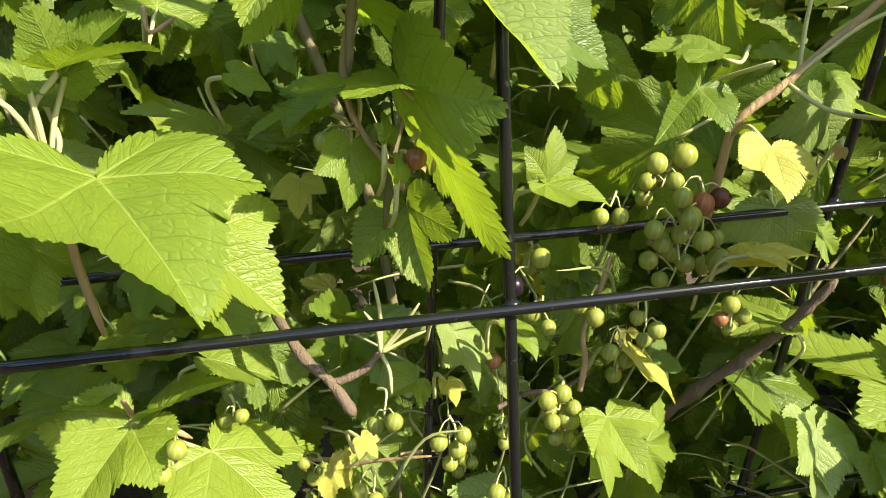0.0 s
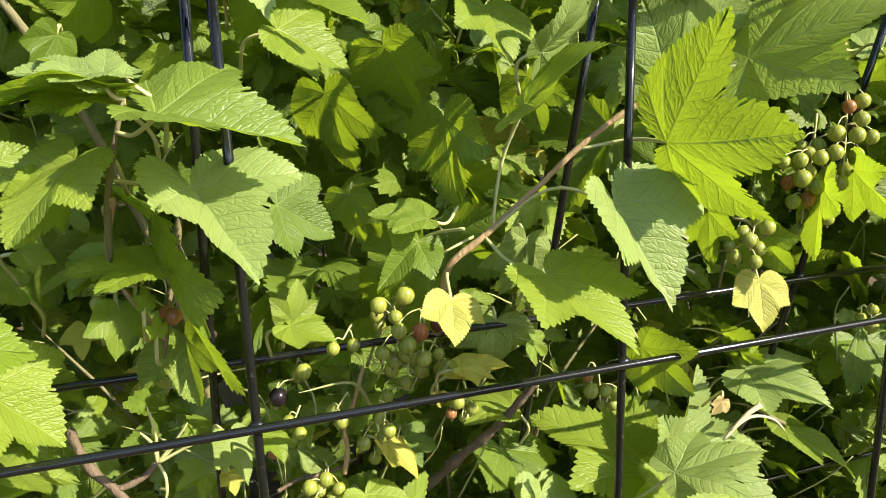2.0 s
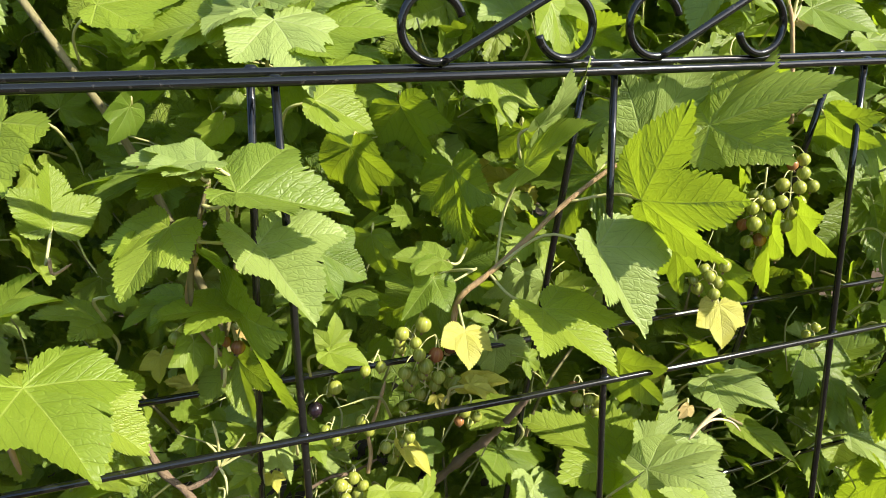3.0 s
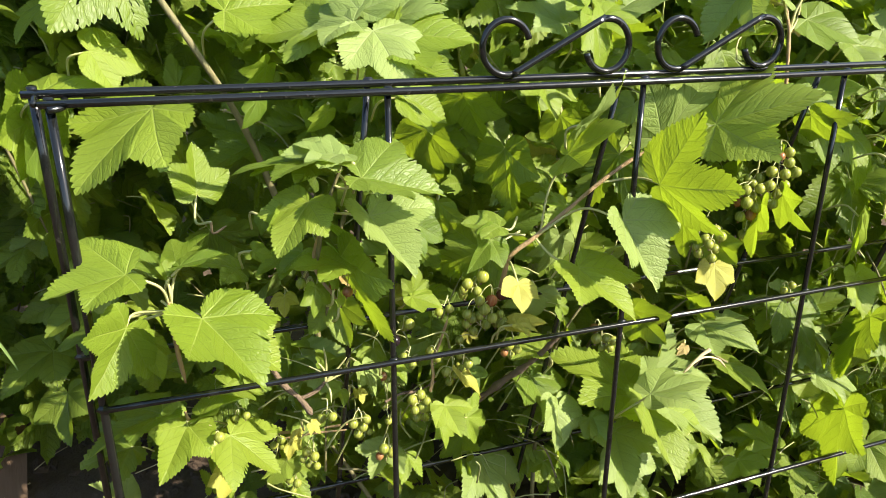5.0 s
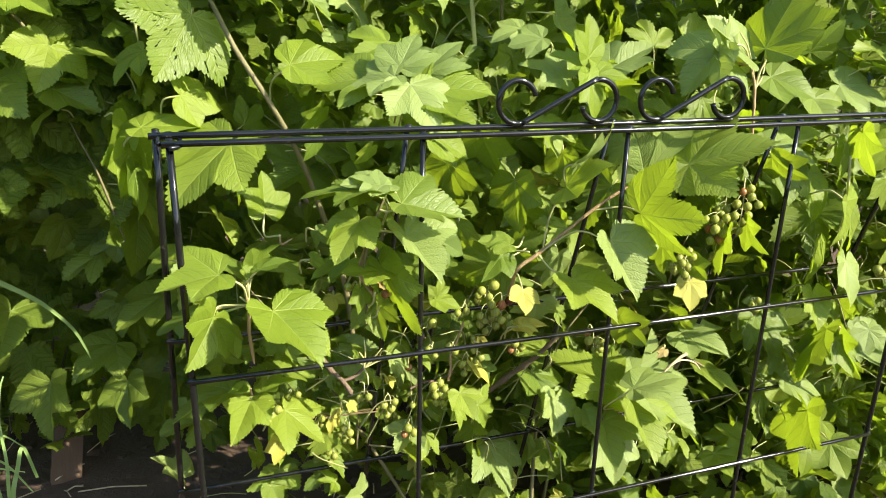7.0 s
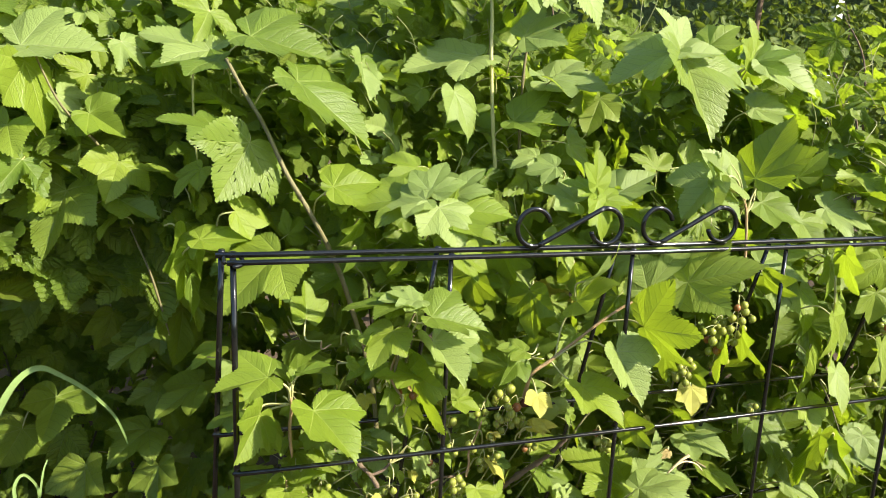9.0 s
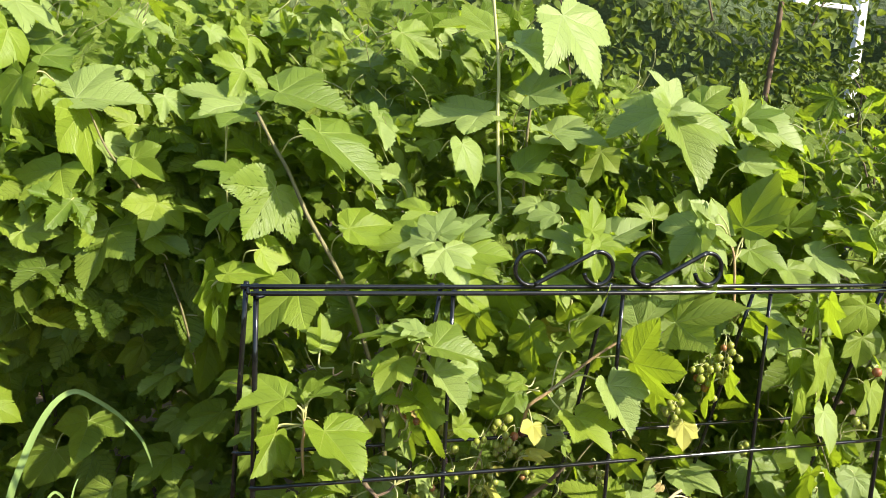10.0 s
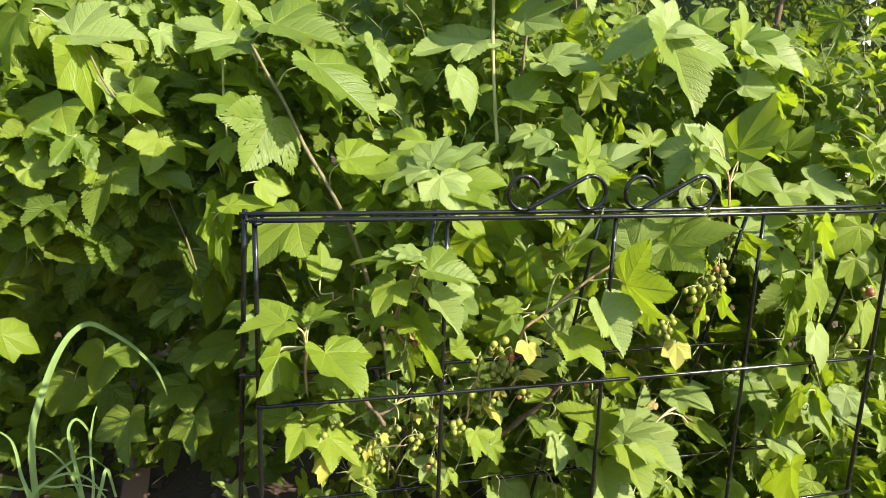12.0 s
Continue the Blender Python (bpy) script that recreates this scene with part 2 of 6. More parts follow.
def serrate(line, teeth, corners, depth, rng):
    """The margin with forward-pointing teeth: (smooth point, toothed point) pairs."""
    lens = [0.0]
    for p, q in zip(line, line[1:]):
        lens.append(lens[-1] + math.hypot(q[0] - p[0], q[1] - p[1]))
    total = lens[-1]
    stops = [0.0]
    for _ in range(teeth):
        stops.append(stops[-1] + rng.uniform(0.65, 1.35))
    out = []
    for k in range(teeth):
        for c in range(corners):
            s = (stops[k] + (stops[k + 1] - stops[k]) * c / corners) / stops[-1] * total
            i = max(j for j in range(len(lens) - 1) if lens[j] <= s + 1e-9)
            f = (s - lens[i]) / (lens[i + 1] - lens[i])
            x, y = line[i][0] + (line[i + 1][0] - line[i][0]) * f, line[i][1] + (line[i + 1][1] - line[i][1]) * f
            tx, ty = (line[i + 1][0] - line[i][0]) / (lens[i + 1] - lens[i]), (line[i + 1][1] - line[i][1]) / (lens[i + 1] - lens[i])
            ang = math.degrees(math.atan2(x, y))
            ahead = 1 if 30 < ang < 54 else -1
            # the corner nearest the lobe's tip stands out, the one behind it falls back
            order = c if ahead > 0 else (corners - c) % corners
            push = (-1.0, 0.15, 1.0)[order] if corners == 3 else (-0.8, 1.0)[order]
            d = depth * push * min(1.0, 0.35 + math.hypot(x, y)) * (0.0 if s < 0.02 else 1.0)
            e = (0.5 * depth if push == 1.0 else 0.0) * ahead
            out.append(((x, y), (x - ty * d + tx * e, y + tx * d + ty * e)))
    return out


def leaf_mesh(name, teeth, corners, rings, seed, cup=0.16, droop=0.20, wave=0.05, petiole=True, oval=False, eaten=0, cut=1.0, arm=1.0, side=1.0, fold=0.16):
    """A serrate three-lobed blade, petiole at the origin, tip at (0, 1, 0), upper side +z. Unit length."""
    rng = random.Random(seed)
    phase = rng.uniform(0, 6)
    side_bend = rng.uniform(-0.06, 0.06)
    rim = []
    for sign in (-1, 1):
        if oval:
            line = [(0.30 * math.sin(math.pi * u ** 0.8) * (1 - 0.25 * u), 1 - u) for u in (0, 0.1, 0.25, 0.4, 0.55, 0.7, 0.85, 0.97)]
        else:
            line = half_margin(cut * rng.uniform(0.9, 1.1), arm * rng.uniform(0.97, 1.03), side * rng.uniform(0.95, 1.05))
        half = [((sign * p[0], p[1]), (sign * q[0], q[1])) for p, q in serrate(line, teeth, corners, 0.008 if oval else 0.0165 if corners == 3 else 0.027, rng)]
        rim += half[:0:-1] if sign < 0 else half
    rays = len(rim)

    def axis_of(x, y):
        a = abs(math.degrees(math.atan2(x, y)))
        return 0 if oval or a < 30 * arm else 1 if a < 82 * arm else 2

    def lift(x, y):
        d, r = abs(x), math.hypot(x, y)
        k = axis_of(x, y)
        off = abs(abs(math.atan2(x, y)) - radians(VEIN_AXES[k] * arm))
        z = cup * d * (1 - 0.5 * d) - droop * (max(y, 0) ** 2 * 0.8 + 0.45 * x * x)
        z += wave * (1.3 * math.sin(5.3 * x + phase) * math.cos(4.1 * y + phase * 1.7) * r ** 0.5 + 0.45 * r * r * math.sin(13 * x + 2 * phase) * math.sin(11 * y + phase))
        return z + fold * r * math.sin(min(off, 0.55)) * (1 - 0.3 * r)

    def vein_uv(x, y, k):
        r, d = math.hypot(x, y), abs(math.atan2(x, y)) - radians(VEIN_AXES[k] * arm)
        return (r * math.cos(d), abs(r * math.sin(d)))

    flat, verts, faces, uvs, slots = [(0.0, 0.0)], [(0.0, 0.0, 0.0)], [], [], []
    for (x, y), (sx, sy) in rim:
        for j in range(1, rings + 1):
            f = (j / rings) ** 0.85
            g = f ** 5
            u, v = (x + (sx - x) * g) * f, (y + (sy - y) * g) * f
            flat.append((u, v))
            verts.append((u + side_bend * max(v, 0) ** 2, v, lift(u, v)))
    for i in range(rays):
        i2 = (i + 1) % rays
        if i2 == 0 and not oval:
            continue
        a, b = 1 + i * rings, 1 + i2 * rings
        mx, my = rim[i][0][0] + rim[i2][0][0], rim[i][0][1] + rim[i2][0][1]
        k = axis_of(mx, my)
        loops = [(0, b, a)]
        for j in range(rings - 1):
            if eaten and j >= 2 and noise.noise((i * 0.55, j * 0.9, eaten)) > 0.50:
                continue
            loops.append((a + j, b + j, b + j + 1, a + j + 1))
        for f in loops:
            faces.append(f)
            uvs += [vein_uv(*flat[q], k) for q in f]
            slots.append(0)
    if petiole:
        pv, pf = tube_arrays([(0, 0.01, 0), (0, -0.12, -0.05), (0.02, -0.32, -0.19), (0.03, -0.52, -0.42)], [0.014, 0.015, 0.016, 0.020], 4)
        o = len(verts)
        verts += [tuple(v) for v in pv]
        for f in pf:
            faces.append(tuple(o + q for q in f))
            uvs += [(0.3, 0.3)] * len(f)
            slots.append(1)
    me = mesh_of(name, verts, faces, [M_leaf, M_petiole], True, slots)
    layer = me.uv_layers.new(name="vein")
    layer.data.foreach_set("uv", [c for q in uvs for c in q])
    return me


# cup, droop, wave, notch, spread of the side lobes, their reach
BLADES = ((0.10, 0.14, 0.04, 1.15, 1.0, 1.0), (0.10, 0.28, 0.05, 1.1, 0.95, 0.95), (0.08, 0.07, 0.05, 0.95, 1.0, 0.9), (0.05, 0.34, 0.05, 1.3, 1.0, 1.0), (0.24, 0.25, 0.06, 1.25, 1.05, 0.97), (0.08, 0.14, 0.04, 1.7, 1.0, 1.04))
FINE = [leaf_mesh("leaf_fine", 36, 3, 5, 10 + i, c, d, w, False, cut=k, arm=a, side=r, fold=0.21) for i, (c, d, w, k, a, r) in enumerate(BLADES)]
EATEN = leaf_mesh("leaf_eaten", 36, 3, 14, 18, 0.05, 0.08, 0.04, False, eaten=3.3)
PLAIN = [leaf_mesh("leaf_plain", 22, 2, 2, 30 + i, c, d, w, True, cut=k, arm=a, side=1.05, fold=0.38) for i, (c, d, w, k, a) in enumerate(((0.16, 0.18, 0.07, 2.1, 1.0), (0.08, 0.34, 0.09, 2.7, 0.95), (0.24, 0.12, 0.09, 1.8, 1.05), (0.02, 0.42, 0.07, 2.2, 1.0), (0.30, 0.25, 0.10, 2.9, 1.0), (0.14, 0.05, 0.12, 2.0, 0.95)))]
COARSE = [leaf_mesh("leaf_coarse", 10, 2, 2, 50 + i, c, d, w, False, cut=2.5, fold=0.38) for i, (c, d, w) in enumerate(((0.18, 0.25, 0.06), (0.08, 0.38, 0.08), (0.28, 0.15, 0.06)))]
TINY = [leaf_mesh("leaf_tiny", 9, 2, 1, 60 + i, 0.2, d, 0.0, False, cut=1.6, fold=0.1) for i, d in enumerate((0.25, 0.40, 0.15))]
OVAL = [leaf_mesh("oval_leaf", 4, 2, 1, 70 + i, c, d, w, False, oval=True) for i, (c, d, w) in enumerate(((0.20, 0.15, 0.04), (0.10, 0.35, 0.05)))]
# pale: leaves that catch the light, their sheen painted in
KINDS = dict(leaf=M_leaf, fresh=M_fresh, pale=M_sheen, yellow=M_yellow, dead=M_dead)


def place(mesh, parent, m, mat):
    ob = new("leaf", mesh)
    ob.parent = parent
    ob.matrix_parent_inverse = Matrix.Translation(-parent.location)
    ob.matrix_basis = m
    if mat is not M_leaf:
        ob.material_slots[0].link = "OBJECT"
        ob.material_slots[0].material = mat
    return ob


hero_count = 0
single_leaves = []          # middle and size of the leaves placed one by one


def leaf(parent, x, y, z, rx, ry, rz, size, wide=1.0, kind="leaf", joint=None, shape=None, wings=(0, 0)):
    """One large leaf: its petiole's end, its turn in degrees, its length; joint: where its petiole leaves the shoot; wings: degrees by which its halves fold up about the midrib."""
    global hero_count
    hero_count += 1
    m = pose(x, y, z, rx, ry, rz) @ Matrix.Diagonal((size * wide, size, size, 1))
    blade = EATEN if shape == "eaten" else FINE[hero_count % 5 if shape is None else shape]
    if wings != (0, 0):
        blade = blade.copy()
        co = np.empty(len(blade.vertices) * 3)
        blade.vertices.foreach_get("co", co)
        co = co.reshape(-1, 3)
        up = np.radians(np.where(co[:, 0] < 0, wings[0], wings[1]))
        co[:, 2] += np.abs(co[:, 0]) * np.sin(up)
        co[:, 0] *= np.cos(up)
        blade.vertices.foreach_set("co", co.ravel())
        blade.update()
    ob = place(blade, parent, m, KINDS[kind])
    single_leaves.append((*(m @ Vector((0, 0.42, 0))), size))
    base = Vector((x, y, z))
    back = (m.to_3x3() @ Vector((0, -1, 0))).normalized()
    nrm = (m.to_3x3() @ Vector((0, 0, 1))).normalized()
    if joint is None:
        joint = base + back * size * 0.35 - nrm * size * 0.35 + Vector((0, 0.02, -0.02))
    joint = Vector(joint)
    gap = (joint - base).length
    mid = base + back * gap * 0.35 - nrm * size * 0.16
    v, f = tube_arrays(bend([base - nrm * 0.001, mid * 0.75 + joint * 0.25, joint], 5), 0.0011, 5)
    mesh = mesh_of("petiole", [q - base for q in v], f, [M_petiole])
    pt = new("petiole", mesh)
    pt.parent = ob
    pt.matrix_parent_inverse = m.inverted()
    pt.matrix_basis = Matrix.Translation(base)
    return ob


def blade_pose(p, normal, axis, size):
    """The pose of a leaf at p whose upper side faces normal and whose tip points along axis."""
    n = Vector(normal).normalized()
    a = Vector(axis)
    a = (a - n * a.dot(n))
    if a.length < 1e-3:
        a = n.orthogonal()
    a.normalize()
    x = a.cross(n)
    m = Matrix((x, a, n)).transposed().to_4x4()
    return Matrix.Translation(p) @ m @ Matrix.Diagonal((size, size, size, 1))


def joined(name, parent, templates, poses, mat, label=""):
    """Very many leaves as one mesh."""
    data = []
    for me in templates:
        co = np.empty(len(me.vertices) * 3)
        me.vertices.foreach_get("co", co)
        uv = np.empty(len(me.loops) * 2)
        me.uv_layers["vein"].data.foreach_get("uv", uv)
        lv = np.empty(len(me.loops), dtype=np.int64)
        me.loops.foreach_get("vertex_index", lv)
        ls = np.empty(len(me.polygons), dtype=np.int64)
        me.polygons.foreach_get("loop_start", ls)
        data.append((co.reshape(-1, 3), uv, lv, ls))
    vs, us, ix, st = [], [], [], []
    nv = nl = 0
    for i, m in enumerate(poses):
        co, uv, lv, ls = data[i % len(data)]
        a = np.array(m)
        vs.append(co @ a[:3, :3].T + a[:3, 3] - np.array(parent.location))
        us.append(uv)
        ix.append(lv + nv)
        st.append(ls + nl)
        nv += len(co)
        nl += len(lv)
    vs, us, ix, st = np.concatenate(vs), np.concatenate(us), np.concatenate(ix), np.concatenate(st)
    me = bpy.data.meshes.new(name)
    me.vertices.add(len(vs))
    me.vertices.foreach_set("co", vs.ravel())
    me.loops.add(len(ix))
    me.loops.foreach_set("vertex_index", ix.astype(np.int32))
    me.polygons.add(len(st))
    me.polygons.foreach_set("loop_start", st.astype(np.int32))
    me.polygons.foreach_set("use_smooth", np.ones(len(st), dtype=bool))
    me.uv_layers.new(name="vein").data.foreach_set("uv", us)
    me.materials.append(mat)
    me.update(calc_edges=True)
    ob = part(name, me, parent, label)
    return tagged(ob, kind="stuff")


def spread(rng, count, box, front, size, face=(0.42, -0.62, 0.74), hang=0.40, jitter=0.76):
    """Poses of leaves in a bush: box is x0, x1, z0, z1, depth; front(x, z) is how near its face lies."""
    x0, x1, z0, z1, deep = box
    out = []
    for _ in range(count):
        x, z = rng.uniform(x0, x1), rng.uniform(z0, z1)
        y0 = front(x, z)
        if y0 is None:
            continue
        y = y0 + max(0.25, deep - 0.6 * (y0 - front(x, z0))) * rng.random() ** 1.6
        j = Vector((rng.gauss(0, 1), rng.gauss(0, 1), rng.gauss(0, 1))) * jitter
        n = Vector(face) + j
        axis = Vector((rng.gauss(0, 0.9), -0.45 + rng.gauss(0, 0.4), -hang + rng.gauss(0, 0.6)))
        out.append(blade_pose((x, y, z), n, axis, rng.uniform(*size)))
    return out


def rosettes(rng, count, box, front, size):
    """Shoot tips: five to seven leaves set spirally round a point, the youngest smallest and highest."""
    x0, x1, z0, z1, deep = box
    out = []
    for _ in range(count):
        x, z = rng.uniform(x0, x1), rng.uniform(z0, z1)
        if front(x, z) is None:
            continue
        c = Vector((x, front(x, z) + deep * rng.random() ** 1.5, z))
        up = Vector((rng.gauss(0.1, 0.25), rng.gauss(-0.35, 0.25), 1.0)).normalized()
        side = up.orthogonal().normalized()
        w = rng.uniform(0, 6.28)
        n = rng.randint(5, 7)
        big = rng.uniform(*size)
        for i in range(n):
            f = i / (n - 1)
            w += 2.4 + rng.gauss(0, 0.2)
            radial = side * math.cos(w) + up.cross(side) * math.sin(w)
            axis = radial + up * (0.55 * (1 - f) - 0.45 * f + rng.gauss(0, 0.15))
            normal = up * 0.9 - radial * (0.2 - 0.5 * f) + Vector((rng.gauss(0, 0.2), rng.gauss(-0.15, 0.2), rng.gauss(0, 0.2)))
            out.append(blade_pose(c + radial * big * (0.12 + 0.55 * f) - up * 0.06 * f, normal, axis, big * (0.45 + 0.6 * f)))
    return out


def clear(poses):
    """The poses without those that would grow out in front of a leaf placed singly."""
    c = np.array(single_leaves)
    out = []
    for m in poses:
        d = np.array(m @ Vector((0, 0.4, 0))) - c[:, :3]
        # how far it stands out, and how far off that line it lies
        ahead = d @ np.array((-0.20, -0.95, 0.24))
        off = np.sqrt(np.maximum(0, (d * d).sum(1) - ahead * ahead))
        if not np.any((ahead > -0.012) & (ahead < 0.35) & (off < 0.42 * c[:, 3] + 0.30 * m.to_scale()[1])):
            out.append(m)
    return out


def fill(parent, rng, poses, single, kinds=(("leaf", 0.70), ("fresh", 0.15), ("pale", 0.125), ("yellow", 0.025))):
    """The nearest leaves of a bush are parts, the rest one mass."""
    poses = sorted(clear(poses), key=lambda m: m.translation.y)
    for m in poses[:single]:
        r = rng.random()
        for k, share in kinds:
            r -= share
            if r <= 0:
                break
        place(rng.choice(PLAIN), parent, m, KINDS[k])
    if len(poses) > single:
        joined("foliage", parent, PLAIN[:3] + COARSE, poses[single:], M_leaf_stuff)


# ---- ground ----
def ground_sheet():
    n = 90
    verts, faces = [], []
    for i in range(n + 1):
        for k in range(n + 1):
            u, v = i / n * 2 - 1, k / n * 2 - 1
            x, y = 0.3 + 60 * u * abs(u) ** 2.2 + 1.2 * u, 0.6 + 60 * v * abs(v) ** 2.2 + 1.2 * v
            near = math.exp(-((x - 0.3) ** 2 + (y - 0.6) ** 2) / 9)
            z = near * (0.018 * noise.noise((x * 6, y * 6, 0)) + 0.010 * noise.noise((x * 21, y * 21, 3)))
            verts.append((x, y, z))
    for i in range(n):
        for k in range(n):
            a = i * (n + 1) + k
            faces.append((a, a + n + 1, a + n + 2, a + 1))
    g = new("ground", mesh_of("ground", verts, faces, [M_soil]))
    return tagged(g, "dark crumbly garden soil under the currant bushes", "ground", kind="structure")


ground = ground_sheet()


# ---- wire fence ----
ROD = 0.0026
PITCH = 0.22


def fence_panel(name, m, cells, top, feet, label, scrolls, rod=ROD, pitch=PITCH, lean=0.0):
    """A panel of round rods in its own plane: x along, z up, posts from feet to top; rails lie in front of the bars."""
    t = thing(name, m.translation, label, "garden fence", "fence panels")
    t.matrix_basis = m
    for i in range(cells + 1):
        edge = i in (0, cells)
        x = i * pitch
        pts = [(x + lean * (feet - top), 0, feet), (x + lean * (feet - top) / 2, 0.0004, (feet + top) / 2), (x, 0, top + (0.004 if edge else 0))]
        v, f = tube_arrays(bend(pts, 4), rod * (1.2 if edge else 1.0), 10)
        part("post" if edge else "bar", mesh_of("bar", v, f, [M_paint]), t)
    z = top
    while z > feet + 0.03:
        e = 0.006 if z == top else 0
        o = lean * (z - top)
        v, f = tube_arrays(bend([(o - e, -rod * 1.6, z), (o + cells * pitch / 2, -rod * 1.6, z - 0.0015), (o + cells * pitch + e, -rod * 1.6, z)], 6), rod * (1.1 if z == top else 0.95), 10)
        part("top_rail" if z == top else "rail", mesh_of("rail", v, f, [M_paint]), t)
        for i in range(cells + 1):
            xw = i * pitch + lean * (z - top)
            w, wf = tube_arrays([(xw - 0.005, -rod * 0.9, z), (xw - 0.002, -rod * 0.7, z), (xw + 0.002, -rod * 0.7, z), (xw + 0.005, -rod * 0.9, z)], [rod * 0.3, rod * 1.25, rod * 1.25, rod * 0.3], 8)
            part("weld", mesh_of("weld", w, wf, [M_paint]), t)
        z -= pitch
    for s, x0, x1 in scrolls:
        v, f = tube_arrays(scroll_line(x0, x1, top, s), rod * 1.08, 10)
        part("scroll", mesh_of("scroll", v, f, [M_paint]), t, "curled S-shaped black wire scroll")
    return t


def scroll_line(x0, x1, top, s):
    """An S lying on its side between x0 and x1 on the top rail."""
    r = 0.0205
    zc = top + 0.007 + r
    left, right = x0 + r, x1 - r
    cross = math.degrees(math.asin(min(0.95, 2 * r / (right - left))))
    pts = []
    for k in range(22):                                    # left curl, its free end at the upper right
        w = radians(18 + k / 21 * (252 + cross))
        rr = r * (0.93 + 0.07 * min(1, k / 6))
        pts.append((left + rr * math.cos(w), zc + rr * math.sin(w)))
    for k in range(22):                                    # right curl, its free end at the lower left
        w = radians(90 + cross - k / 21 * (252 + cross))
        rr = r * (0.93 + 0.07 * min(1, (21 - k) / 6))
        pts.append((right + rr * math.cos(w), zc + rr * math.sin(w)))
    if s < 0:
        pts = [(x0 + x1 - x, z) for x, z in pts][::-1]
    return bend([(x, 0.004, z) for x, z in pts], 2)


front = fence_panel("wire_fence_panel", pose(0, 0, 0), 4, 0.70, -0.08, "black enamelled wire fence panel standing upright before the currant bush", ((1, 0.296, 0.425), (1, 0.453, 0.582)))
back = fence_panel("wire_fence_panel", pose(-0.010, 0.012, 0.706) @ pose(0, 0, 0, 14.0, 0, 0) @ pose(0, 0, -0.70), 4, 0.70, -0.08, "black enamelled wire fence panel leaning back behind the upright one", (), pitch=0.2185, lean=0.040)
for x in (0.0, 0.88):
    v, f = tube_arrays(bend([(x - 0.008, -0.004, 0.700), (x - 0.008, 0.008, 0.704), (x + 0.001, 0.018, 0.705), (x + 0.008, 0.008, 0.702), (x + 0.008, -0.004, 0.698), (x, -0.009, 0.697)], 4), 0.0022, 7)
    part("hinge_ring", mesh_of("hinge_ring", v, f, [M_paint]), front)

# ---- bushes ----
bush_front = thing("currant_bush", (0.40, 0.16, 0.0), "blackcurrant bush with ripening green berries growing through the wire fence", "currant bush", "currant bushes")
bush_left = thing("currant_bush", (-0.35, 0.85, 0.0), "leafy blackcurrant bush, shaded low down, beside the fence", "currant bush", "currant bushes")
bush_mid = thing("currant_bush", (0.35, 0.65, 0.0), "tall blackcurrant bush with pale sunlit shoots behind the fence", "currant bush", "currant bushes")
bush_right = thing("currant_bush", (1.05, 0.55, 0.0), "blackcurrant bush with drooping leaves at the fence's far end", "currant bush", "currant bushes")

# leaves that show singly: place, turn, length, width
leaf(bush_front, 0.156, -0.013, 0.625, 140, -170, -42, 0.046, 0.96, "fresh", shape=2, wings=(5, -3))
leaf(bush_front, 0.157, 0.041, 0.569, -29, -15, 120, 0.026, 1.01, "fresh", shape=5, wings=(21, 9))
leaf(bush_mid, -0.048, 0.200, 0.660, -88, -23, -120, 0.054, 0.98, "fresh", shape=2, wings=(-12, 2))
leaf(bush_mid, -0.045, 0.200, 0.639, -79, -15, -113, 0.055, 0.98, "leaf", shape=2, wings=(-7, 9))
leaf(bush_mid, -0.041, 0.200, 0.686, -54, -14, 120, 0.033, 0.99, "fresh", shape=5, wings=(-1, -11))
leaf(bush_mid, 0.678, 0.072, 0.743, 157, 151, 36, 0.058, 1.00, "leaf", shape=2, wings=(0, 1))
leaf(bush_mid, 0.420, 0.199, 0.891, 166, -173, -1, 0.066, 0.97, "pale", shape=5, wings=(16, 12))
leaf(bush_front, 0.030, -0.017, 0.587, 178, -163, -86, 0.052, 1.00, "fresh", joint=(0.054, 0.006, 0.547), shape=4, wings=(6, 4))
leaf(bush_front, 0.023, 0.002, 0.540, -69, -46, -145, 0.053, 0.95, "fresh", joint=(0.054, 0.006, 0.547), shape=4, wings=(-6, 9))
leaf(bush_front, 0.030, 0.020, 0.522, -48, -13, -131, 0.036, 0.99, "leaf", joint=(0.054, 0.006, 0.547), shape=2, wings=(-5, 1))
leaf(bush_front, 0.005, 0.036, 0.531, -22, -10, 98, 0.037, 0.98, "leaf", joint=(0.054, 0.006, 0.547), shape=2, wings=(-5, -13))
leaf(bush_front, 0.062, 0.012, 0.581, -129, -166, 79, 0.031, 1.00, "leaf", joint=(0.054, 0.006, 0.547), shape=4, wings=(-16, 21))
leaf(bush_front, 0.064, 0.000, 0.583, -168, 178, 90, 0.034, 0.99, "leaf", joint=(0.054, 0.006, 0.547), shape=2, wings=(-2, 11))
leaf(bush_front, 0.055, -0.001, 0.577, 67, 4, 47, 0.014, 1.00, "leaf", joint=(0.054, 0.006, 0.547), shape=0, wings=(19, 11))
leaf(bush_front, 0.052, 0.021, 0.572, 41, 2, 73, 0.034, 0.99, "leaf", joint=(0.054, 0.006, 0.547), shape=5, wings=(6, -6))
leaf(bush_front, 0.053, 0.045, 0.426, -26, -28, 166, 0.053, 0.81, "fresh", joint=(0.054, 0.045, 0.429), shape=2, wings=(20, 24))
leaf(bush_front, 0.086, 0.045, 0.408, -34, 4, -124, 0.053, 1.00, "fresh", joint=(0.054, 0.045, 0.429), shape=5, wings=(-6, -3))
leaf(bush_front, 0.034, 0.056, 0.434, -9, 4, 102, 0.061, 0.99, "leaf", joint=(0.054, 0.045, 0.429), shape=4, wings=(10, 0))
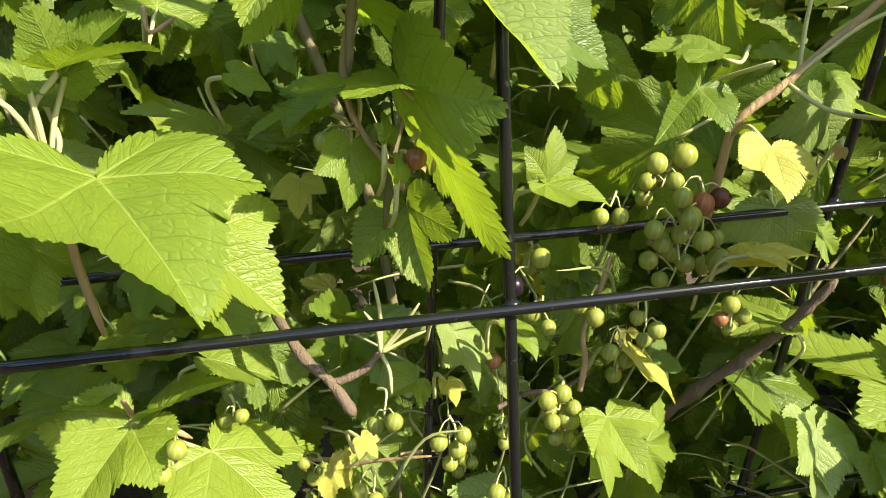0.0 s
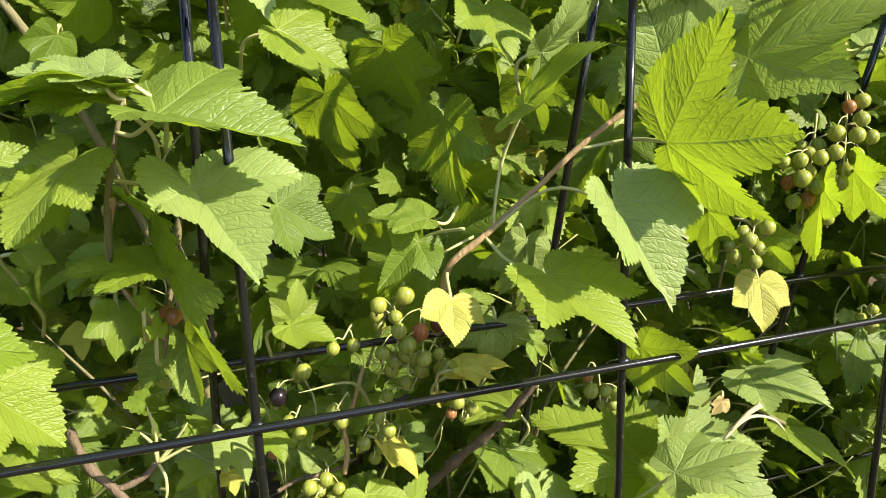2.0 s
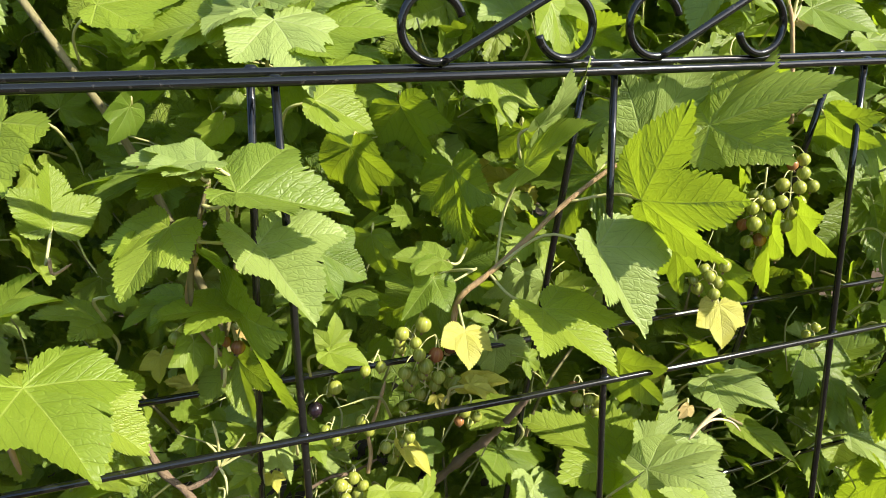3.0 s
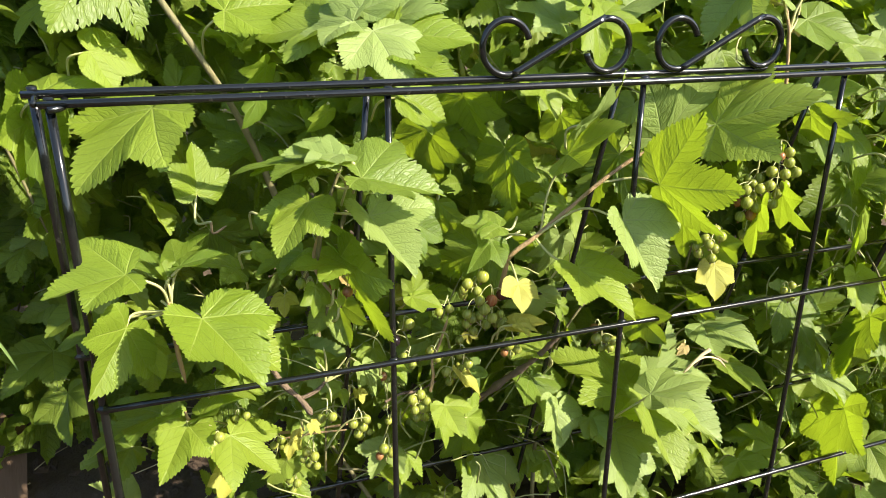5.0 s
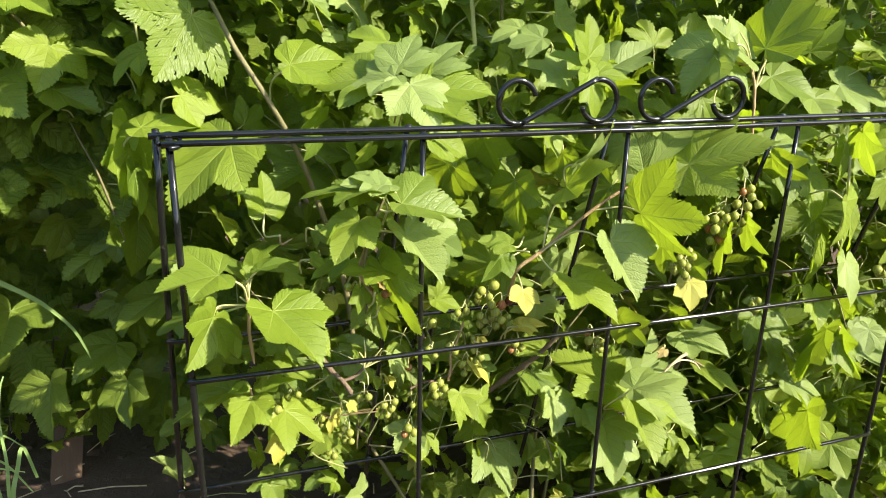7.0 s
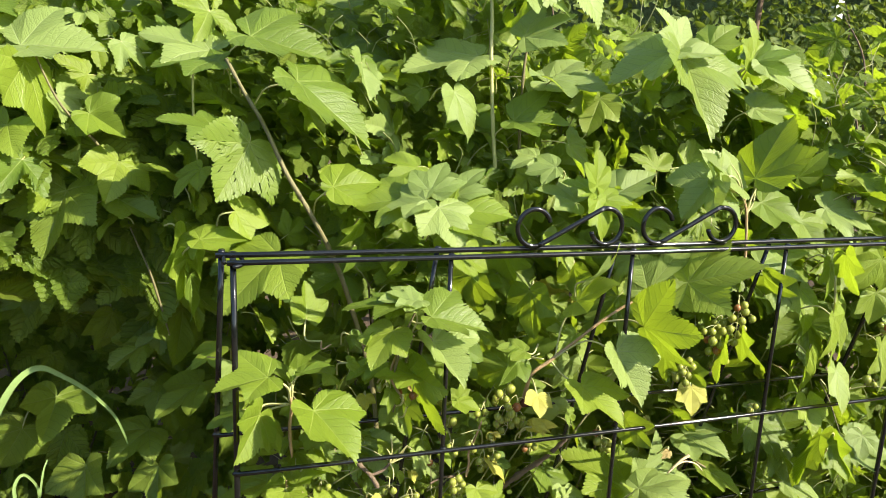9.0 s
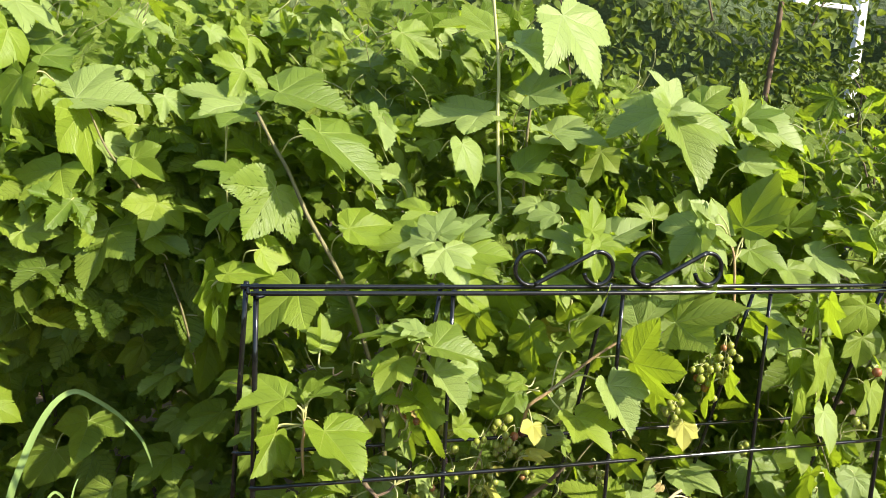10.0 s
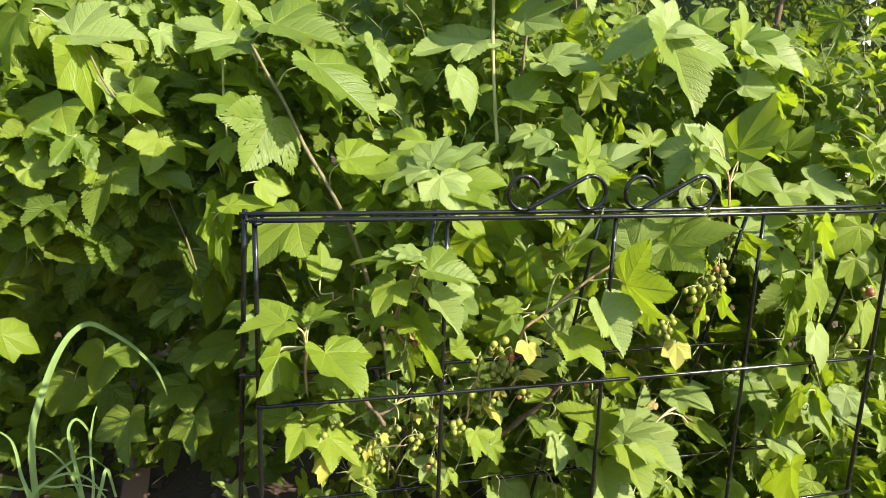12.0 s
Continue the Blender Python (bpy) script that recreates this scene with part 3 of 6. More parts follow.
leaf(bush_front, 0.064, 0.051, 0.429, -157, -179, 82, 0.039, 0.99, "fresh", joint=(0.054, 0.045, 0.429), shape=0, wings=(4, 16))
leaf(bush_front, 0.082, 0.050, 0.371, -80, -27, -151, 0.029, 1.00, "yellow", shape=2, wings=(-13, -4))
leaf(bush_left, -0.037, 0.267, 0.197, 43, 12, 70, 0.047, 1.01, "pale", shape=4, wings=(13, 15))
leaf(bush_mid, 0.027, 0.190, 0.800, 115, -144, 12, 0.085, 0.98, "leaf", shape="eaten", wings=(-4, 3))
leaf(bush_mid, 0.010, 0.185, 0.719, -30, 52, -94, 0.048, 1.00, "fresh", shape=2, wings=(-11, -8))
leaf(bush_right, 0.793, 0.031, 0.611, -78, 0, -160, 0.080, 0.66, "leaf", shape=2, wings=(-10, 4))
leaf(bush_right, 0.828, 0.036, 0.396, 101, 129, -86, 0.059, 0.95, "fresh", shape=4, wings=(16, -3))
leaf(bush_right, 0.801, 0.045, 0.384, -79, -27, -178, 0.050, 0.98, "fresh", shape=2, wings=(-6, 6))
leaf(bush_right, 0.928, 0.091, 0.366, 156, 146, 25, 0.047, 1.01, "pale", shape=5, wings=(-10, -8))
leaf(bush_right, 0.819, 0.061, 0.655, 129, 158, 24, 0.046, 0.99, "fresh", shape=1, wings=(-8, -3))
leaf(bush_mid, 0.722, 0.099, 0.661, -158, 147, 61, 0.056, 1.00, "pale", shape=2, wings=(-4, -1))
leaf(bush_mid, 0.697, 0.074, 0.648, 143, 171, 11, 0.048, 1.03, "fresh", shape=5, wings=(10, 14))
leaf(bush_front, 0.075, -0.016, 0.547, 151, -172, 42, 0.070, 0.97, "fresh", joint=(0.048, 0.015, 0.552), shape=2, wings=(24, 9))
leaf(bush_front, 0.097, 0.005, 0.519, -41, 20, -112, 0.046, 1.01, "fresh", shape=4, wings=(14, 9))
leaf(bush_front, 0.202, -0.006, 0.608, -31, -1, -145, 0.058, 1.00, "pale", joint=(0.168, -0.010, 0.615), shape=4, wings=(26, 17))
leaf(bush_front, 0.192, -0.028, 0.643, -5, 19, -102, 0.061, 0.99, "leaf", joint=(0.174, -0.016, 0.636), shape=4, wings=(8, 11))
leaf(bush_front, 0.182, 0.010, 0.572, -96, 32, 119, 0.078, 0.85, "leaf", joint=(0.188, 0.050, 0.561), shape=2, wings=(4, -31))
leaf(bush_front, 0.187, 0.057, 0.514, -68, 18, 147, 0.041, 0.96, "leaf", shape=5, wings=(23, 24))
leaf(bush_front, 0.450, -0.022, 0.615, 175, 77, 15, 0.070, 1.14, "leaf", joint=(0.416, 0.017, 0.610), shape=5, wings=(-3, -29))
leaf(bush_front, 0.519, -0.001, 0.659, 31, 36, -121, 0.088, 0.96, "leaf", joint=(0.473, 0.000, 0.647), shape=0, wings=(-7, -1))
leaf(bush_front, 0.486, 0.029, 0.642, 105, 27, -9, 0.082, 0.96, "pale", joint=(0.461, 0.004, 0.641), shape=2, wings=(16, -23))
leaf(bush_front, 0.423, -0.013, 0.584, 131, 173, 28, 0.067, 1.00, "pale", joint=(0.363, 0.033, 0.560), shape=4, wings=(15, 13))
leaf(bush_front, 0.382, -0.014, 0.546, -24, 2, -155, 0.064, 0.96, "fresh", joint=(0.363, 0.033, 0.560), shape=0, wings=(1, 7))
leaf(bush_front, 0.323, 0.039, 0.560, -32, -32, 144, 0.038, 0.80, "leaf", joint=(0.344, 0.015, 0.570), shape=4, wings=(4, 52))
leaf(bush_front, 0.382, 0.016, 0.638, 41, 31, -126, 0.059, 0.99, "leaf", joint=(0.368, 0.032, 0.564), shape=2, wings=(-6, 8))
leaf(bush_front, 0.501, 0.049, 0.360, 20, -6, 43, 0.099, 0.99, "fresh", joint=(0.493, 0.045, 0.360), shape=2, wings=(6, 4))
leaf(bush_front, 0.518, 0.050, 0.369, 93, 24, 8, 0.070, 0.96, "pale", joint=(0.550, 0.089, 0.311), shape=4, wings=(16, -2))
leaf(bush_front, 0.502, 0.031, 0.360, -30, -17, -166, 0.081, 0.96, "leaf", joint=(0.541, 0.091, 0.306), shape=4, wings=(5, 11))
leaf(bush_front, 0.535, 0.053, 0.355, -16, 3, -144, 0.079, 1.00, "pale", joint=(0.550, 0.089, 0.311), shape=4, wings=(11, 7))
leaf(bush_front, 0.481, 0.052, 0.318, 167, 178, -17, 0.071, 0.80, "pale", shape=4, wings=(-1, 31))
leaf(bush_front, 0.3265, -0.012, 0.538, 142, -168, -4, 0.027, 1.00, "yellow", joint=(0.342, 0.040, 0.537), shape=2, wings=(0, 1))
leaf(bush_front, 0.570, 0.033, 0.507, -63, -5, 172, 0.036, 0.98, "yellow", joint=(0.542, 0.005, 0.538), shape=2, wings=(-1, 1))
leaf(bush_mid, 0.055, 0.141, 0.675, 142, -165, -50, 0.092, 1.00, "fresh", shape=2, wings=(2, -6))
leaf(bush_front, 0.082, 0.098, 0.610, 79, 17, 36, 0.042, 0.97, "fresh", joint=(0.089, 0.030, 0.604), shape=4, wings=(-4, 1))
leaf(bush_left, -0.263, 0.361, 0.806, 137, -165, -39, 0.080, 0.99, "fresh", shape=4, wings=(2, -9))
leaf(bush_left, -0.202, 0.371, 0.719, -53, -4, 150, 0.094, 0.98, "leaf", shape=4, wings=(4, -1))
leaf(bush_left, -0.238, 0.360, 0.885, -77, 6, -113, 0.097, 0.99, "fresh", shape=2, wings=(-12, -3))
leaf(bush_left, -0.318, 0.401, 0.933, -70, -7, 134, 0.090, 0.98, "fresh", shape=4, wings=(7, -10))
leaf(bush_left, -0.249, 0.399, 0.906, -170, 145, 90, 0.100, 0.97, "pale", shape=4, wings=(6, 10))
leaf(bush_mid, 0.084, 0.201, 0.874, -32, 17, -114, 0.114, 1.00, "leaf", shape=4, wings=(-4, 2))
leaf(bush_mid, 0.122, 0.160, 0.752, -170, 145, 99, 0.061, 1.00, "fresh", shape=2, wings=(-1, 0))
leaf(bush_mid, 0.035, 0.280, 0.928, -6, 30, -108, 0.102, 0.99, "leaf", shape=4, wings=(2, 7))
leaf(bush_mid, -0.006, 0.280, 0.896, -4, -23, 89, 0.078, 0.99, "leaf", shape=2, wings=(2, -7))
leaf(bush_mid, -0.014, 0.320, 0.910, 17, -31, 69, 0.090, 0.99, "pale", shape=2, wings=(-1, -5))
leaf(bush_left, -0.163, 0.330, 0.824, 148, 141, 42, 0.052, 0.91, "fresh", shape=4, wings=(23, 12))
leaf(bush_mid, 0.656, 0.064, 0.776, 59, -1, -80, 0.099, 0.99, "leaf", joint=(0.647, 0.060, 0.731), shape=2, wings=(-13, -1))
leaf(bush_mid, 0.576, 0.045, 0.776, 123, -158, -81, 0.062, 1.03, "pale", joint=(0.640, 0.059, 0.743), shape=5, wings=(18, 16))
leaf(bush_mid, 0.598, 0.060, 0.775, -112, -150, -147, 0.044, 1.01, "pale", joint=(0.634, 0.060, 0.758), shape=5, wings=(14, 10))
leaf(bush_mid, 0.567, 0.130, 0.942, 67, -18, 32, 0.056, 1.00, "pale", shape=4, wings=(1, -2))
leaf(bush_mid, 0.568, 0.122, 0.925, 128, 178, 19, 0.113, 0.97, "leaf", shape=4, wings=(4, 10))
leaf(bush_mid, 0.558, 0.132, 0.933, -27, -25, 80, 0.087, 1.00, "pale", shape=0, wings=(10, 2))
leaf(bush_mid, 0.435, 0.241, 0.889, -177, 152, 57, 0.088, 0.99, "pale", shape=4, wings=(0, 6))
leaf(bush_mid, 0.370, 0.200, 0.836, 1, 35, -123, 0.071, 1.03, "leaf", shape=5, wings=(14, 21))
leaf(bush_mid, 0.395, 0.239, 0.948, -146, 147, 88, 0.075, 0.99, "pale", shape=5, wings=(-5, 3))
leaf(bush_mid, 0.377, 0.241, 1.020, -22, 27, -129, 0.086, 0.99, "pale", shape=3, wings=(5, 9))
leaf(bush_right, 0.773, 0.000, 0.526, -65, -11, -164, 0.061, 0.99, "pale", joint=(0.764, 0.007, 0.582), shape=2, wings=(-7, 4))
leaf(bush_right, 0.811, 0.022, 0.406, 129, 177, 11, 0.055, 1.00, "leaf", shape=2, wings=(-12, -7))
leaf(bush_right, 0.871, 0.041, 0.390, -15, 35, -126, 0.059, 0.99, "pale", shape=2, wings=(3, 2))
leaf(bush_left, -0.371, 0.360, 0.464, -40, 29, -95, 0.061, 1.00, "fresh", shape=2, wings=(-1, 0))
leaf(bush_left, -0.250, 0.460, 0.389, -32, -40, -157, 0.084, 0.81, "leaf", shape=4, wings=(38, -11))
leaf(bush_left, -0.220, 0.483, 0.258, -62, 13, 140, 0.086, 1.00, "leaf", shape=4, wings=(8, 7))
leaf(bush_left, -0.110, 0.461, 0.254, 126, 163, -33, 0.069, 0.98, "leaf", shape=4, wings=(7, -1))
leaf(bush_left, -0.039, 0.400, 0.417, 156, -173, -66, 0.079, 0.99, "leaf", shape=0, wings=(6, -1))
leaf(bush_front, 0.080, 0.100, 0.348, -60, -34, -131, 0.038, 0.97, "fresh")
leaf(bush_front, 0.175, -0.010, 0.654, 4, 5, 77, 0.070, 0.98, "leaf", joint=(0.179, -0.020, 0.650))
leaf(bush_front, 0.173, -0.030, 0.658, 29, -11, 56, 0.030, 0.98, "pale", joint=(0.179, -0.020, 0.650))
leaf(bush_front, 0.161, 0.010, 0.549, -80, -16, -142, 0.025, 0.98, "leaf")
leaf(bush_front, 0.385, 0.000, 0.665, 140, 24, 63, 0.054, 0.93, "pale", joint=(0.379, 0.015, 0.643))
leaf(bush_front, 0.536, 0.000, 0.550, -111, 37, 106, 0.032, 0.99, "fresh", joint=(0.529, 0.015, 0.559))
leaf(bush_front, 0.505, 0.010, 0.566, -82, 10, 94, 0.033, 0.99, "fresh", joint=(0.490, 0.025, 0.588))
leaf(bush_front, 0.610, 0.000, 0.585, -111, 42, 61, 0.041, 0.97, "leaf")
leaf(bush_front, 0.580, -0.005, 0.580, -75, 23, 65, 0.049, 0.97, "leaf")
leaf(bush_front, 0.650, 0.020, 0.657, -131, 32, 84, 0.047, 0.97, "leaf")
leaf(bush_front, 0.695, 0.050, 0.645, -54, -7, 178, 0.057, 0.99, "leaf")
leaf(bush_front, 0.475, -0.010, 0.401, 25, 5, -105, 0.057, 0.82, "pale", joint=(0.550, 0.089, 0.311))
leaf(bush_front, 0.409, 0.050, 0.366, -62, -20, -160, 0.045, 0.98, "pale")
leaf(bush_front, 0.467, 0.020, 0.478, -106, 47, 103, 0.043, 0.98, "leaf")
leaf(bush_front, 0.607, 0.080, 0.414, 1, 14, -152, 0.063, 0.99, "pale")
leaf(bush_right, 0.764, 0.000, 0.434, -61, 21, 65, 0.074, 0.97, "leaf")
leaf(bush_right, 0.808, 0.030, 0.415, -53, -13, -167, 0.060, 0.99, "leaf")
leaf(bush_front, 0.741, 0.010, 0.483, -54, -7, -171, 0.047, 0.99, "fresh")
leaf(bush_right, 0.913, 0.100, 0.211, -78, -61, 165, 0.071, 0.98, "fresh")
leaf(bush_right, 0.881, 0.090, 0.180, -61, -15, 176, 0.048, 0.99, "fresh")
leaf(bush_right, 0.752, 0.080, 0.213, 24, -6, 39, 0.051, 0.99, "leaf")
leaf(bush_front, 0.354, 0.120, 0.269, -34, -15, -154, 0.071, 0.99, "pale")
leaf(bush_front, 0.395, 0.090, 0.382, -30, -7, -154, 0.055, 0.98, "leaf")
leaf(bush_front, 0.180, -0.020, 0.660, 8, -9, 92, 0.041, 0.97, "pale")
leaf(bush_front, 0.172, 0.000, 0.650, 9, -6, 92, 0.051, 0.97, "leaf")
leaf(bush_left, -0.340, 0.420, 0.998, -76, -28, -127, 0.069, 0.95, "fresh")
leaf(bush_left, -0.349, 0.500, 1.052, -29, 27, -104, 0.075, 0.97, "pale")
leaf(bush_left, -0.204, 0.600, 1.027, 47, 21, -40, 0.067, 0.96, "pale")
leaf(bush_left, -0.315, 0.500, 0.973, 7, 34, -73, 0.073, 0.97, "leaf")
leaf(bush_left, -0.305, 0.450, 0.921, -74, 33, -116, 0.044, 0.99, "fresh")
leaf(bush_mid, 0.001, 0.210, 0.807, 17, -16, 82, 0.078, 0.97, "leaf")
leaf(bush_front, 0.228, 0.110, 0.753, 53, 8, -38, 0.048, 1.00, "pale")
leaf(bush_front, 0.220, 0.100, 0.744, -11, -20, 76, 0.053, 0.96, "pale")
leaf(bush_front, 0.208, 0.130, 0.741, -6, -30, 75, 0.066, 0.97, "leaf")
leaf(bush_front, 0.234, 0.090, 0.737, -35, 6, -166, 0.061, 1.06, "pale")
leaf(bush_front, 0.251, 0.100, 0.733, -1, 29, -113, 0.076, 0.96, "fresh")
leaf(bush_front, 0.257, 0.120, 0.746, 44, 14, -62, 0.060, 0.83, "pale")
leaf(bush_mid, 0.281, 0.140, 0.706, -11, 9, -130, 0.049, 0.98, "fresh")
leaf(bush_mid, 0.340, 0.270, 0.921, -9, -19, 93, 0.108, 0.99, "pale")
leaf(bush_mid, 0.284, 0.200, 0.870, -58, 5, -140, 0.064, 0.98, "pale")
leaf(bush_mid, 0.555, 0.300, 0.871, -53, -10, 140, 0.068, 0.91, "leaf")
leaf(bush_mid, 0.441, 0.240, 1.068, -53, 17, -153, 0.115, 0.96, "pale")
leaf(bush_mid, 0.352, 0.300, 1.045, 10, -31, 78, 0.087, 0.99, "leaf")
leaf(bush_mid, 0.265, 0.350, 1.071, -125, 2, -137, 0.085, 0.97, "leaf")
leaf(bush_mid, 0.175, 0.400, 0.926, -0, 34, -95, 0.080, 0.96, "leaf")
leaf(bush_mid, 0.165, 0.500, 0.998, 11, 42, -94, 0.074, 0.97, "pale")
leaf(bush_mid, 0.584, 0.200, 0.945, 4, -30, 66, 0.061, 0.98, "leaf")
leaf(bush_mid, 0.560, 0.120, 0.931, 11, 24, -106, 0.058, 0.96, "pale")
leaf(bush_mid, 0.621, 0.140, 0.920, -30, 23, -141, 0.064, 0.98, "pale")
leaf(bush_mid, 0.666, 0.200, 0.950, 51, 26, -73, 0.055, 0.94, "leaf")
leaf(bush_mid, 0.743, 0.200, 0.931, 86, -2, 30, 0.063, 0.98, "fresh")
leaf(bush_mid, 0.745, 0.200, 0.932, 23, 34, -104, 0.063, 1.00, "leaf", shape=5, wings=(-7, -2))
leaf(bush_right, 0.766, 0.200, 0.931, -23, 28, -137, 0.088, 0.98, "pale")
leaf(bush_right, 0.750, 0.190, 0.866, -2, 32, -119, 0.065, 0.97, "pale")
leaf(bush_mid, 0.629, 0.061, 0.767, 49, -23, 48, 0.070, 1.00, "pale", joint=(0.634, 0.060, 0.758), shape=5, wings=(9, 1))
leaf(bush_mid, 0.584, 0.050, 0.767, -47, 4, -142, 0.056, 0.99, "pale", joint=(0.636, 0.060, 0.756))
leaf(bush_front, 0.678, 0.060, 0.664, -9, 21, -130, 0.059, 0.97, "pale", joint=(0.648, 0.056, 0.682))
leaf(bush_front, 0.475, 0.100, 0.751, 37, 16, -78, 0.062, 0.82, "pale")
leaf(bush_mid, 0.433, 0.080, 0.764, 88, 6, 30, 0.045, 0.98, "fresh", joint=(0.444, 0.090, 0.744))
leaf(bush_front, 0.430, 0.070, 0.747, -67, 0, -148, 0.050, 0.98, "fresh", joint=(0.444, 0.090, 0.744))
leaf(bush_front, 0.426, 0.080, 0.757, 21, -23, 65, 0.037, 0.98, "fresh", joint=(0.444, 0.090, 0.744))
leaf(bush_front, 0.444, 0.080, 0.747, 4, 32, -112, 0.036, 0.97, "fresh", joint=(0.444, 0.090, 0.744))
leaf(bush_front, 0.417, 0.100, 0.741, 26, -25, 57, 0.053, 0.98, "pale")
leaf(bush_mid, 0.396, 0.120, 0.783, -13, -37, 78, 0.038, 0.97, "pale")
leaf(bush_mid, 0.384, 0.150, 0.792, -14, -32, 98, 0.037, 0.98, "pale")
leaf(bush_right, 0.991, 0.300, 0.816, -57, 11, -160, 0.061, 0.99, "pale")
leaf(bush_right, 0.818, 0.100, 0.730, -13, 29, -131, 0.069, 0.98, "pale")
leaf(bush_right, 0.756, 0.080, 0.716, -40, 12, -166, 0.050, 0.99, "leaf")
leaf(bush_right, 0.810, 0.150, 0.768, 124, 30, 10, 0.053, 0.94, "leaf")
leaf(bush_left, -0.170, 0.500, 0.507, -98, -14, -134, 0.068, 0.97, "leaf")
leaf(bush_left, -0.062, 0.400, 0.537, -83, -19, -130, 0.087, 0.96, "leaf")
leaf(bush_mid, -0.014, 0.250, 0.526, -21, -6, 116, 0.042, 0.94, "fresh")
leaf(bush_left, -0.134, 0.350, 0.762, -54, -23, -163, 0.062, 1.00, "fresh")
leaf(bush_mid, -0.049, 0.240, 0.678, -88, -17, -110, 0.087, 0.96, "fresh")
leaf(bush_mid, -0.029, 0.300, 0.758, -34, -12, 120, 0.049, 0.93, "fresh")
leaf(bush_mid, -0.032, 0.180, 0.687, 2, 13, -92, 0.063, 0.96, "fresh")
leaf(bush_left, -0.389, 0.450, 0.513, -2, 15, -71, 0.045, 0.96, "fresh")
leaf(bush_left, -0.375, 0.550, 0.584, -78, -37, -131, 0.090, 0.94, "leaf")
leaf(bush_left, -0.277, 0.500, 0.554, -40, -37, 130, 0.053, 0.96, "leaf")
leaf(bush_left, -0.125, 0.500, 0.302, -12, -17, 138, 0.081, 0.95, "leaf")
leaf(bush_left, -0.298, 0.450, 0.346, -106, -25, -155, 0.080, 1.03, "leaf")
leaf(bush_front, 0.744, -0.010, 0.606, -78, 5, -146, 0.069, 0.99, "fresh")
leaf(bush_front, 0.742, 0.020, 0.545, -84, -3, -148, 0.055, 0.98, "fresh")
leaf(bush_right, 0.879, 0.030, 0.405, -61, -15, 156, 0.041, 1.00, "pale")
leaf(bush_right, 0.802, 0.020, 0.403, -88, -5, 173, 0.054, 1.01, "fresh")
leaf(bush_right, 0.768, 0.030, 0.454, -57, -6, -163, 0.033, 0.99, "fresh")
leaf(bush_right, 0.821, 0.000, 0.678, -92, -33, 179, 0.054, 0.98, "fresh")
leaf(bush_right, 0.844, 0.020, 0.626, -88, 7, 173, 0.048, 1.00, "leaf")
leaf(bush_right, 0.768, 0.030, 0.667, -83, -8, -160, 0.050, 0.98, "fresh")
leaf(bush_front, 0.742, 0.050, 0.629, -56, -15, -166, 0.063, 0.99, "leaf")
leaf(bush_right, 0.830, 0.060, 0.642, 98, 16, 13, 0.051, 0.97, "fresh")
leaf(bush_right, 0.886, 0.030, 0.544, -71, -11, -156, 0.066, 0.98, "leaf")
leaf(bush_front, 0.169, 0.020, 0.601, -38, 8, -70, 0.035, 1.04, "fresh", joint=(0.164, -0.001, 0.593))
leaf(bush_front, 0.182, 0.000, 0.570, 7, -7, 88, 0.040, 0.97, "fresh")
leaf(bush_front, 0.150, 0.050, 0.562, -7, -14, 100, 0.031, 0.96, "fresh")
leaf(bush_front, 0.174, 0.000, 0.551, 78, 14, 47, 0.011, 0.97, "fresh")
leaf(bush_front, 0.178, 0.000, 0.536, 88, 9, 46, 0.010, 0.97, "fresh")
leaf(bush_front, 0.242, 0.020, 0.592, -38, 42, -123, 0.035, 1.02, "leaf")
leaf(bush_front, 0.327, 0.030, 0.575, 12, -14, 73, 0.033, 0.98, "leaf", joint=(0.351, 0.045, 0.577))
leaf(bush_front, 0.245, 0.025, 0.526, 102, 14, 18, 0.022, 0.97, "leaf")
leaf(bush_front, 0.243, 0.020, 0.525, -14, 10, -122, 0.028, 0.98, "fresh")
leaf(bush_front, 0.403, 0.060, 0.548, -97, -16, -158, 0.041, 0.97, "pale")
leaf(bush_front, 0.088, 0.060, 0.448, -20, 7, -82, 0.036, 0.96, "leaf")
leaf(bush_front, 0.205, 0.050, 0.451, -53, -14, -134, 0.030, 0.97, "pale")
leaf(bush_front, 0.226, 0.020, 0.463, -26, -14, -143, 0.019, 0.99, "fresh")
leaf(bush_front, 0.302, 0.060, 0.423, -40, -16, -126, 0.033, 0.98, "yellow")
leaf(bush_front, 0.321, 0.080, 0.409, -17, 39, -114, 0.022, 0.99, "leaf")
leaf(bush_front, 0.284, 0.050, 0.393, -30, 3, -161, 0.033, 0.96, "fresh")
leaf(bush_front, 0.284, 0.060, 0.368, -60, -23, -142, 0.027, 0.98, "fresh")
leaf(bush_front, 0.392, 0.060, 0.431, 10, -1, 56, 0.046, 0.98, "leaf")
leaf(bush_front, 0.342, 0.030, 0.479, 7, 1, -114, 0.034, 0.95, "yellow")
leaf(bush_front, 0.381, 0.060, 0.494, -95, -2, 168, 0.035, 1.14, "pale")
leaf(bush_front, 0.411, 0.060, 0.366, -41, -14, -167, 0.040, 1.02, "pale")
leaf(bush_front, 0.448, 0.050, 0.342, -28, 2, -165, 0.031, 1.00, "pale")
leaf(bush_front, 0.295, 0.100, 0.581, -96, 2, 132, 0.034, 1.05, "leaf")
leaf(bush_front, 0.362, 0.100, 0.628, -87, 11, 117, 0.061, 0.95, "leaf")
leaf(bush_front, 0.287, 0.120, 0.646, -103, 1, 123, 0.058, 0.94, "leaf")
leaf(bush_front, 0.256, 0.080, 0.684, -29, 39, -107, 0.049, 0.96, "fresh")
leaf(bush_front, 0.390, 0.090, 0.696, -46, -8, -165, 0.046, 1.02, "fresh")
